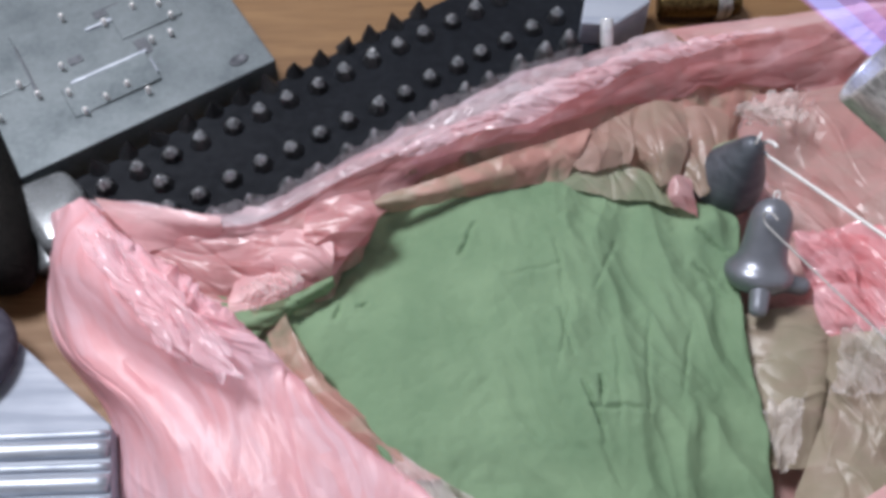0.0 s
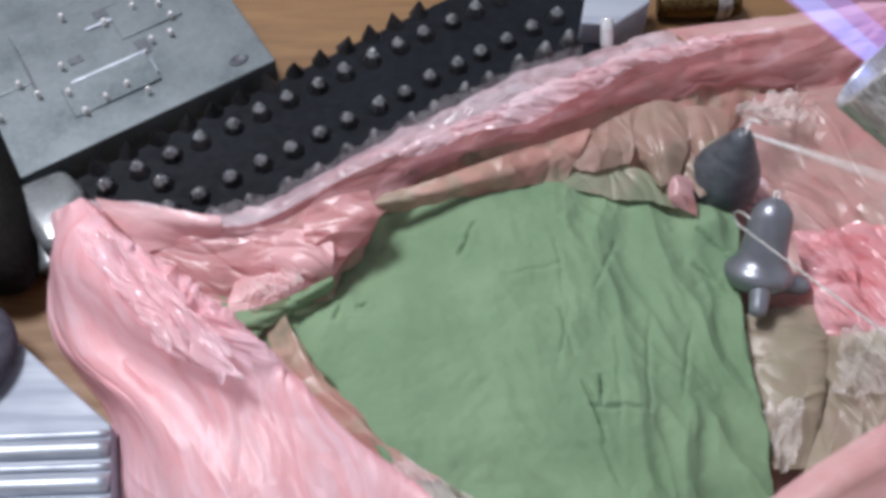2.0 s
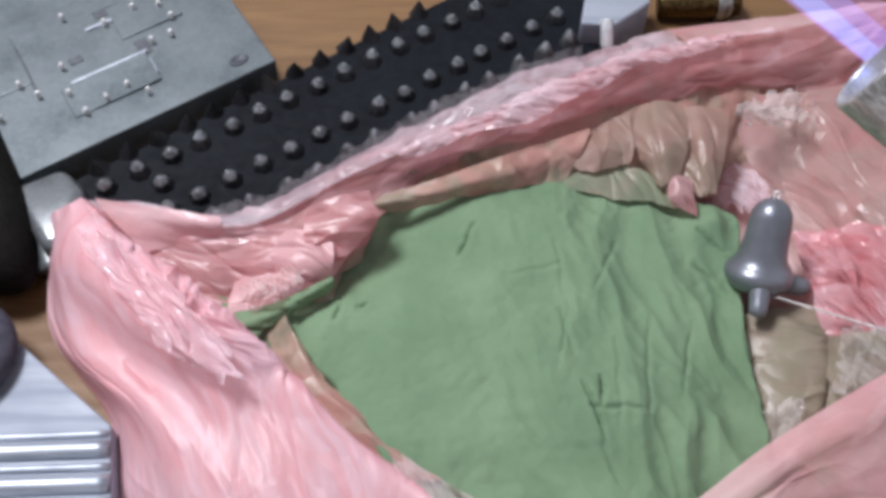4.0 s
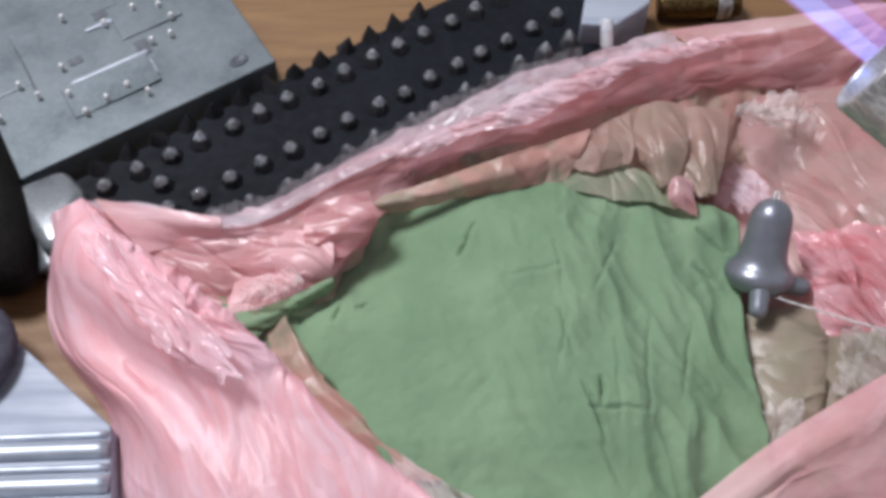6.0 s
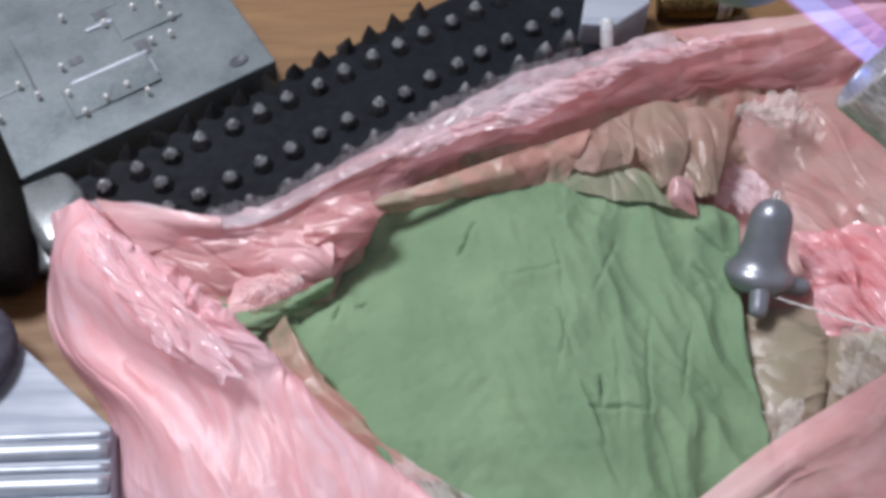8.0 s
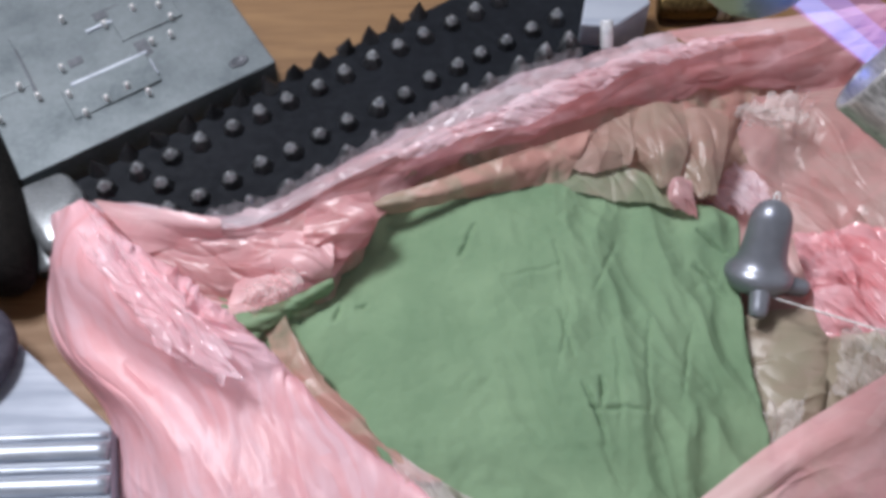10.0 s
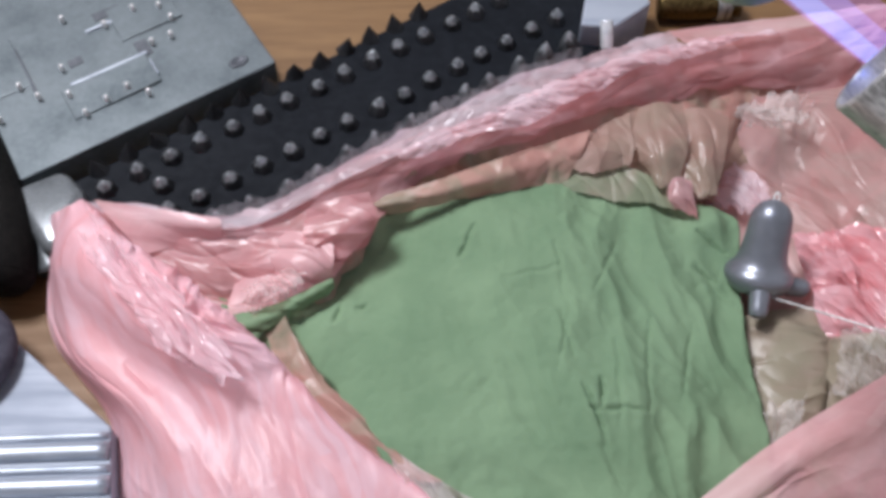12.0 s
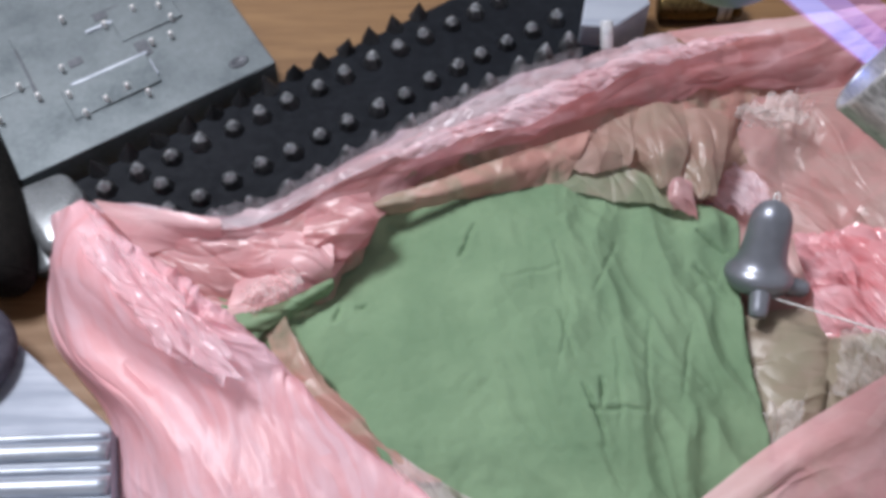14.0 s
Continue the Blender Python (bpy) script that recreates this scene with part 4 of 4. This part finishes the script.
crinkle_f = [(0.2031, -0.1210, 0.0400), (0.2161, -0.1239, 0.0460), (0.2330, -0.1235, 0.0520)]
part("crinkled_glare", sheet([crinkle_e, crinkle_m, crinkle_f], 100, 100, 0.0030, 0.014, 1.4, 83, crease=(60, 0.0034, 0.0030, 1.0), torn=0.2), FILM_CLEAR, bag, "finely crinkled film, its glare put into a whitish colour")
fan_a = [(0.1772, 0.0728, 0.0600), (0.2014, 0.0796, 0.0620), (0.2357, 0.0904, 0.0620)]
fan_b = [(0.1780, 0.0605, 0.0600), (0.2004, 0.0633, 0.0620), (0.2328, 0.0709, 0.0600)]
fan_c = [(0.1864, 0.0537, 0.0540), (0.2059, 0.0528, 0.0550), (0.2256, 0.0565, 0.0540)]
part("crinkled_glare", sheet([fan_a, fan_b, fan_c], 120, 80, 0.0024, 0.012, 1.2, 85, crease=(80, 0.0034, 0.0026, 0.9), torn=0.5), FILM_CLEAR, bag, "finely crinkled film, its glare put into a whitish colour")
fleck_a = [(0.1698, -0.1185, 0.0320), (0.1823, -0.1181, 0.0340), (0.1967, -0.1148, 0.0340)]
fleck_b = [(0.1682, -0.1368, 0.0320), (0.1777, -0.1397, 0.0350), (0.1903, -0.1361, 0.0340)]
fleck_c = [(0.1694, -0.1608, 0.0300), (0.1753, -0.1631, 0.0320), (0.1834, -0.1578, 0.0300)]
part("crinkled_glare", sheet([fleck_a, fleck_b, fleck_c], 60, 90, 0.0020, 0.012, 1.2, 86, crease=(36, 0.0034, 0.0028, 1.4), torn=0.35), FILM_CLEAR, bag, "finely crinkled film, its glare put into a whitish colour")
red_a = [(0.2090, -0.0034, 0.0300), (0.2333, -0.0024, 0.0380), (0.2648, -0.0162, 0.0480)]
red_b = [(0.2089, -0.0308, 0.0340), (0.2317, -0.0321, 0.0420), (0.2551, -0.0465, 0.0520)]
red_c = [(0.2118, -0.0567, 0.0320), (0.2286, -0.0591, 0.0420), (0.2482, -0.0725, 0.0520)]
red_d = [(0.2116, -0.0840, 0.0280), (0.2308, -0.0848, 0.0360), (0.2448, -0.0937, 0.0460)]
part("bright_fold", sheet([red_a, red_b, red_c, red_d], 140, 140, 0.0044, 0.026, 1.2, 88, crease=(60, 0.0040, 0.0044, 0.9), torn=0.12), FILM_RED, bag, "bright pink crumpled fold")
PETALS = (
    ("dusted_flap", FILM_DUSTED, [(-0.0431, 0.0010, 0.0525), (-0.0081, 0.0115, 0.0555), (0.0398, 0.0324, 0.0555), (0.0921, 0.0551, 0.0535)], [(-0.0385, -0.0055, 0.0535), (-0.0046, 0.0037, 0.0535), (0.0395, 0.0203, 0.0525), (0.0863, 0.0402, 0.0515)],
     [(-0.0318, -0.0024, 0.0425), (0.0020, 0.0052, 0.0415), (0.0366, 0.0159, 0.0405), (0.0751, 0.0223, 0.0395)]),
    ("green_fold", FILM_OLIVE, [(0.0756, 0.0332, 0.0415), (0.0972, 0.0396, 0.0425), (0.1179, 0.0341, 0.0415), (0.1412, 0.0189, 0.0405)], [(0.0737, 0.0239, 0.0410), (0.0992, 0.0249, 0.0430), (0.1196, 0.0198, 0.0420), (0.1402, 0.0106, 0.0400)],
     [(0.0748, 0.0174, 0.0385), (0.0987, 0.0130, 0.0385), (0.1190, 0.0096, 0.0385), (0.1409, 0.0041, 0.0385)]),
    ("tan_fold", FILM_FOLD, [(0.0916, 0.0577, 0.0485), (0.1056, 0.0653, 0.0505), (0.1221, 0.0729, 0.0505)], [(0.0861, 0.0424, 0.0490), (0.1024, 0.0425, 0.0520), (0.1202, 0.0479, 0.0490)], [(0.0786, 0.0299, 0.0445), (0.0958, 0.0281, 0.0445), (0.1141, 0.0342, 0.0425)]),
    ("tan_fold", FILM_FOLD, [(0.1536, 0.0759, 0.0495), (0.1653, 0.0740, 0.0525), (0.1817, 0.0695, 0.0485)], [(0.1515, 0.0455, 0.0490), (0.1606, 0.0372, 0.0530), (0.1734, 0.0350, 0.0470)], [(0.1477, 0.0235, 0.0425), (0.1553, 0.0114, 0.0435), (0.1650, 0.0119, 0.0405)]),
    ("tan_fold", FILM_FOLD, [(0.1246, 0.0759, 0.0505), (0.1369, 0.0779, 0.0535), (0.1531, 0.0788, 0.0505)], [(0.1172, 0.0498, 0.0520), (0.1307, 0.0347, 0.0570), (0.1509, 0.0453, 0.0520)], [(0.1229, 0.0344, 0.0445), (0.1324, 0.0171, 0.0455), (0.1443, 0.0228, 0.0445)]),
    ("pink_fold", FILM_ROLL, [(0.1374, 0.0184, 0.0455), (0.1426, 0.0213, 0.0485), (0.1500, 0.0203, 0.0455)], [(0.1354, 0.0085, 0.0450), (0.1436, 0.0079, 0.0480), (0.1520, 0.0084, 0.0440)], [(0.1397, 0.0026, 0.0405), (0.1461, -0.0008, 0.0415), (0.1526, -0.0042, 0.0405)]))
for k, (name, stuff, top, middle, bottom) in enumerate(PETALS):
    part(name, sheet([top, middle, bottom], 110, 60, 0.0016, 0.024, 1.2, 140 + k, (0.4, 1), (0.002, 5), (10, 0.0022, 0.0044, 1.1)), stuff, bag, "powder-dusted fold of film")
tan_a = [(0.1719, -0.0610, 0.0200), (0.1706, -0.0905, 0.0200), (0.1719, -0.1216, 0.0200), (0.1724, -0.1539, 0.0200)]
tan_b = [(0.1934, -0.0588, 0.0260), (0.1914, -0.0941, 0.0270), (0.1865, -0.1244, 0.0260), (0.1852, -0.1555, 0.0240)]
tan_c = [(0.2186, -0.0557, 0.0240), (0.2158, -0.0895, 0.0250), (0.2070, -0.1134, 0.0240), (0.1949, -0.1547, 0.0220)]
tan_d = [(0.2241, -0.0517, 0.0140), (0.2226, -0.0874, 0.0140), (0.2138, -0.1146, 0.0120), (0.2020, -0.1508, 0.0120)]
part("dusted_fold", sheet([tan_a, tan_b, tan_c, tan_d], 110, 80, 0.0020, 0.03, 1.2, 44, crease=(16, 0.0022, 0.0040, 1.2)), FILM_TAN, bag, "tan powder-coated fold")

front_flap = part("loose_flap", sheet([
    [(0.0905, -0.2050, 0.0600), (0.1230, -0.1835, 0.0640), (0.1540, -0.1617, 0.0680), (0.1846, -0.1438, 0.0700), (0.2227, -0.1228, 0.0700), (0.2672, -0.1002, 0.0700)],
    [(0.1074, -0.2120, 0.0620), (0.1377, -0.1897, 0.0700), (0.1639, -0.1707, 0.0740), (0.1907, -0.1559, 0.0760), (0.2253, -0.1381, 0.0760), (0.2642, -0.1196, 0.0760)],
    [(0.1291, -0.2164, 0.0550), (0.1599, -0.1950, 0.0620), (0.1840, -0.1794, 0.0640), (0.2081, -0.1661, 0.0660), (0.2367, -0.1515, 0.0660), (0.2730, -0.1334, 0.0660)],
    [(0.1804, -0.2553, 0.0320), (0.2123, -0.2357, 0.0370), (0.2350, -0.2238, 0.0420), (0.2535, -0.2155, 0.0420), (0.2796, -0.2014, 0.0420), (0.3133, -0.1837, 0.0420)]], 200, 110, 0.0040, 0.034, 0.2, 52, (0.3, 1), crease=(26, 0.0036, 0.0090, 0.05)), FILM_PALE, bag, "thin pale pink flap of film")


# ---- fishing weights ----
def pear_weight():
    ob = tagged(new("pear_weight"), "grey cast lead pear weight partly coated in pale green", "fishing weight")
    body = smooth_profile([(0.0008, -0.0206), (0.0018, -0.0202), (0.0040, -0.0197), (0.0104, -0.0174), (0.0166, -0.0126), (0.0209, -0.006), (0.0221, 0.001), (0.0209, 0.009),
                           (0.0178, 0.018), (0.0134, 0.027), (0.0095, 0.035), (0.0066, 0.041), (0.0040, 0.0445), (0.0010, 0.0458)])
    part("body", lathe(body, 56), PAINTED_LEAD, ob)
    ring = [(0.0032 * math.cos(a), 0, 0.0478 + 0.0036 * math.sin(a)) for a in [2 * math.pi * k / 12 for k in range(13)]]
    part("eye_loop", tube(ring, 0.0007, 40, 8), WIRE, ob, "bright wire loop")
    return ob


def grip_weight():
    ob = tagged(new("grip_weight"), "grey cast lead weight with stubby lugs round its foot", "fishing weight")
    body = smooth_profile([(0.004, -0.0105), (0.0120, -0.0095), (0.0175, -0.005), (0.0196, 0.000), (0.0184, 0.0038), (0.0152, 0.0078), (0.0134, 0.013), (0.0126, 0.021), (0.0121, 0.030),
                           (0.0110, 0.037), (0.0082, 0.0418), (0.0045, 0.0445), (0.0008, 0.0455)])
    part("body", lathe(body, 48), LEAD, ob)
    lug = smooth_profile([(0.0062, 0.0), (0.0056, 0.008), (0.0052, 0.0145), (0.0036, 0.0172), (0.0008, 0.0180)])
    for turn, down in ((-100, 58), (-4, 4), (75, 20), (125, 30)):
        m = pose(0, 0, -0.0035, 0, 0, turn) @ pose(0.0125, 0, 0, 0, 90 + down, 0)
        part("lug", lathe(lug, 20, None, m), LEAD, ob)
    ring = [(0.0016 * math.cos(a), 0, 0.0468 + 0.0026 * math.sin(a)) for a in [2 * math.pi * k / 12 for k in range(13)]]
    part("eye_loop", tube(ring, 0.0006, 40, 8), WIRE, ob, "bright wire loop")
    return ob


def wire_hook(label, radius, material=WIRE):
    """A long wire with a small hook at its near end; the shaft runs along x."""
    ob = tagged(new("wire_hook"), label, "hook", "wire hooks")
    path = [(0.012, 0.000, 0.010), (0.007, 0, 0.0105), (0.002, 0, 0.0085), (0.0, 0, 0.004), (0.003, 0, 0.0006), (0.01, 0, 0), (0.05, 0, 0), (0.10, 0, 0), (0.18, 0, 0)]
    part("shaft", tube(path, radius, 90, 10), material, ob)
    return ob


pear = pear_weight()
grip = grip_weight()
grip.matrix_basis = Matrix.Translation((0.1823, -0.0428, 0.0380)) @ Matrix(((0.992, -0.03, 0.12), (-0.052, 0.80, 0.60), (-0.11, -0.60, 0.79))).to_quaternion().to_matrix().to_4x4()
hook_pear = wire_hook("long bright steel wire hook holding the pear weight", 0.0011)
hook_grip = wire_hook("long thin steel wire hook lying across the grip weight", 0.0006, THIN_WIRE)


# ---- gas torch ----
UP = Vector((0.0, 0.8269, 0.5623))
TORCH_AXIS = Vector((-0.77, 0, 0)) + UP * 0.64


def gas_torch():
    """A steel burner tube; its mouth is the origin and the flame runs along z."""
    ob = tagged(new("gas_torch"), "steel gas torch nozzle with a pale blue flame", "torch")
    R = 0.0172
    aside = axis_pose((0, 0, 0), TORCH_AXIS).inverted() @ (Vector((0.64, 0, 0)) + UP * 0.77) * 0.0062
    tube_profile = [(R * 0.86, -0.030), (R * 0.86, -0.001), (R * 0.90, 0.0), (R * 0.97, 0.0), (R, -0.0012), (R, -0.05), (R * 1.0, -0.10)]
    part("nozzle", lathe(tube_profile, 56), NOZZLE, ob)
    part("air_hole", lathe([(0.0016, -0.0002), (0.0016, 0.0003), (0.0010, 0.0004)], 16, None,
                           pose(0, 0, -0.014, 0, 0, -62) @ pose(R, 0, 0, 0, 90, 0)), DARK_STEEL, ob, "small dark air hole")
    for name, material, r, shift, label in (("flame_core", FLAME_CORE, 0.0030, 0.55, "pale blue flame core"), ("flame_middle", FLAME_MIDDLE, 0.0062, 1.0, "lavender middle of the flame"),
                                            ("flame_edge", FLAME_OUTER, 0.0098, 1.5, "thin violet flame edge")):
        bm = lathe(smooth_profile([(r * 0.95, 0.003), (r, 0.02), (r * 1.04, 0.045), (r * 1.02, 0.065), (r * 0.8, 0.085), (r * 0.15, 0.105)]), 32)
        bm.transform(Matrix.Translation(aside * shift))
        part(name, bm, material, ob, label)
    return ob


torch = gas_torch()


# ---- motion ----


def held(x, y, z, turn):
    """The pear weight hanging nose up before the flame, turned so many degrees about its axis."""
    return pose(x, y, z, -55.8, 0, 0) @ pose(0, 0, 0, 0, 0, turn - 90)


def lying(place, axis):
    """The pear weight in the bag, with its coated side turned down and away."""
    z = Vector(axis).normalized()
    x = (Vector((0.24, 0.70, -0.66)) - z * z.dot(Vector((0.24, 0.70, -0.66)))).normalized()
    m = Matrix((x, z.cross(x), z)).transposed().to_4x4()
    m.translation = place
    return m


def motions():
    # the torch settles in its first moments
    mouth = Vector((0.1478, -0.1044, 0.2648))
    walk(torch, [(0.0, axis_pose(mouth + Vector((0.0015, 0.0015, 0.001)), TORCH_AXIS + UP * 0.05)), (0.4, axis_pose(mouth, TORCH_AXIS)),
                 (7.0, axis_pose(mouth, TORCH_AXIS)), (14.0, axis_pose(mouth, TORCH_AXIS))])
    rest = [(0.0, lying((0.1764, 0.0276, 0.0340), (0.0061, -0.0049, 0.0453))), (1.85, lying((0.1764, 0.0276, 0.0340), (0.0061, -0.0049, 0.0453))),
            (2.0, lying((0.1735, 0.0278, 0.0360), (0.0026, -0.0005, 0.0460))), (2.1, lying((0.1717, 0.0290, 0.0400), (-0.0000, 0.0017, 0.0460))),
            (2.3, lying((0.1740, 0.0281, 0.0400), (0.0010, -0.0010, 0.0460))), (2.5, lying((0.1802, 0.0215, 0.0360), (0.0210, -0.0044, 0.0407))),
            (2.7, lying((0.1770, 0.0278, 0.0360), (0.0093, -0.0031, 0.0450))), (3.0, lying((0.1782, 0.0304, 0.0360), (0.0083, -0.0049, 0.0449))),
            (3.1, lying((0.1804, 0.0297, 0.0380), (0.0048, -0.0039, 0.0456))), (3.2, lying((0.1819, 0.0281, 0.0500), (-0.0033, 0.0104, 0.0447))),
            (3.4, held(0.155, 0.02, 0.16, -120)), (3.7, held(0.12, -0.03, 0.27, -150)), (4.1, held(0.10, 0.01, 0.325, -180)),
            (6.9, held(0.092, -0.02, 0.312, -178)),
            (7.2, held(0.0906, -0.0685, 0.2892, -175)),
            (7.3, held(0.0914, -0.0768, 0.2835, -174)),
            (7.4, held(0.0941, -0.0788, 0.2822, -174)),
            (7.5, held(0.1015, -0.0776, 0.2830, -174)),
            (7.7, held(0.1004, -0.0778, 0.2829, -172)),
            (7.8, held(0.1004, -0.0788, 0.2822, -172)),
            (7.9, held(0.1052, -0.0743, 0.2853, -184)),
            (8.0, held(0.1058, -0.0701, 0.2881, -195)),
            (8.1, held(0.0937, -0.0765, 0.2838, -210)),
            (8.2, held(0.0941, -0.0804, 0.2811, -225)),
            (10.3, held(0.1089, -0.0730, 0.2862, -80)),
            (10.4, held(0.1167, -0.0762, 0.2840, -84)),
            (10.5, held(0.1179, -0.0841, 0.2786, -88)),
            (10.6, held(0.1171, -0.0921, 0.2731, -90)),
            (10.7, held(0.1210, -0.0931, 0.2725, -95)),
            (10.8, held(0.1268, -0.0907, 0.2741, -100)),
            (10.9, held(0.1266, -0.0902, 0.2745, -110)),
            (11.0, held(0.1218, -0.0904, 0.2743, -120)),
            (11.1, held(0.1167, -0.0897, 0.2748, -126)),
            (11.2, held(0.1128, -0.0859, 0.2774, -122)),
            (11.3, held(0.1101, -0.0834, 0.2790, -123)),
            (11.4, held(0.1083, -0.0805, 0.2810, -124)),
            (11.5, held(0.1077, -0.0768, 0.2835, -125)),
            (11.6, held(0.1044, -0.0751, 0.2847, -118)),
            (11.8, held(0.1054, -0.0725, 0.2865, -105)),
            (12.0, held(0.1062, -0.0694, 0.2886, -92)),
            (12.1, held(0.1025, -0.0768, 0.2835, -78)),
            (12.2, held(0.1042, -0.0854, 0.2777, -83)),
            (12.3, held(0.1079, -0.0876, 0.2762, -88)),
            (12.4, held(0.1095, -0.0857, 0.2775, -79)),
            (12.5, held(0.1103, -0.0822, 0.2799, -70)),
            (12.6, held(0.1093, -0.0830, 0.2794, -75)),
            (12.7, held(0.1081, -0.0886, 0.2756, -80)),
            (12.8, held(0.1077, -0.0950, 0.2712, -90)),
            (12.9, held(0.1007, -0.0979, 0.2692, -118)),
            (13.0, held(0.0930, -0.0987, 0.2687, -140)),
            (13.1, held(0.0947, -0.0937, 0.2721, -155)),
            (13.2, held(0.1007, -0.0879, 0.2760, -172)),
            (13.3, held(0.0982, -0.0834, 0.2790, -185)),
            (13.4, held(0.0904, -0.0822, 0.2799, -199)),
            (13.5, held(0.0852, -0.0813, 0.2805, -212)),
            (13.6, held(0.0895, -0.0789, 0.2821, -212)),
            (13.8, held(0.1025, -0.0701, 0.2881, -212)),
            (14.0, held(0.1004, -0.0698, 0.2883, -212)),
            ]
    rest.append((8.6, held(*(0.0984, -0.0781, 0.2826), -215)))
    rest.append((9.2, held(*(0.1046, -0.0752, 0.2846), -165)))
    rest.append((9.8, held(*(0.1081, -0.0730, 0.2861), -115)))
    rest.sort(key=lambda row: row[0])
    walk(pear, rest)
    carry = [(t, m @ pose(0, 0, 0.050, 0, -80, 0)) for t, m in rest if t > 3.15]
    walk(hook_pear, [(0.0, shaft_pose((0.1889, 0.0228, 0.0680), (0.2275, -0.0606, 0.1000))), (1.9, shaft_pose((0.1883, 0.0228, 0.0680), (0.2271, -0.0620, 0.1000))),
                     (2.0, shaft_pose((0.1814, 0.0360, 0.0700), (0.2189, -0.0241, 0.1100))), (2.1, shaft_pose((0.1769, 0.0432, 0.0740), (0.2111, -0.0025, 0.1300))),
                     (2.3, shaft_pose((0.1810, 0.0396, 0.0740), (0.2132, 0.0063, 0.1300))), (2.5, shaft_pose((0.2113, 0.0322, 0.0600), (0.2166, -0.0040, 0.1300))),
                     (2.8, shaft_pose((0.1922, 0.0360, 0.0700), (0.2121, 0.0162, 0.1400))), (3.05, shaft_pose((0.1924, 0.0369, 0.0700), (0.2012, 0.0351, 0.1500)))] + carry)
    walk(hook_grip, [(0.0, shaft_pose((0.1777, -0.0307, 0.0720), (0.2119, -0.1200, 0.1000))), (1.6, shaft_pose((0.1759, -0.0303, 0.0720), (0.2111, -0.1230, 0.1000))),
                     (1.85, shaft_pose((0.1746, -0.0303, 0.0720), (0.2102, -0.1267, 0.1000))),
                     (2.0, shaft_pose((0.1599, -0.0332, 0.0760), (0.2067, -0.1107, 0.1000))), (2.1, shaft_pose((0.1528, -0.0455, 0.0740), (0.2196, -0.0968, 0.0900))),
                     (2.2, shaft_pose((0.1361, -0.0557, 0.0660), (0.2299, -0.0720, 0.0800))), (2.3, shaft_pose((0.1412, -0.0551, 0.0640), (0.2369, -0.0540, 0.0800))),
                     (2.5, shaft_pose((0.1605, -0.0620, 0.0540), (0.2306, -0.0928, 0.0700))), (2.7, shaft_pose((0.1777, -0.0527, 0.0360), (0.2334, -0.0940, 0.0620))),
                     (14.0, shaft_pose((0.1777, -0.0527, 0.0360), (0.2334, -0.0940, 0.0620)))])
    pivot = Vector((0.1123, -0.1869, 0.0680))

    def lifted(x, y, z, turn=0.0):
        """The loose flap shifted and turned about its lower corner."""
        return Matrix.Translation(pivot + Vector((x, y, z))) @ pose(0, 0, 0, 0, 0, turn) @ Matrix.Translation(-pivot)
    walk(front_flap, [(0.0, lifted(0.030, -0.032, -0.012)), (1.0, lifted(0.030, -0.032, -0.012)), (1.8, lifted(0.024, -0.028, -0.010)), (2.0, lifted(0.012, -0.016, 0)),
                      (2.1, lifted(0.0120, -0.0014, 0.0040, 2)), (2.2, lifted(-0.0363, -0.0064, 0.0180, 9)), (2.3, lifted(-0.0421, -0.0064, 0.0180, 10)), (2.4, lifted(-0.0057, -0.0014, 0.0040, 2)),
                      (2.5, lifted(0.004, -0.004, 0.0, -4)), (2.7, lifted(0, 0, 0)), (14.0, lifted(0, 0, 0))])


motions()
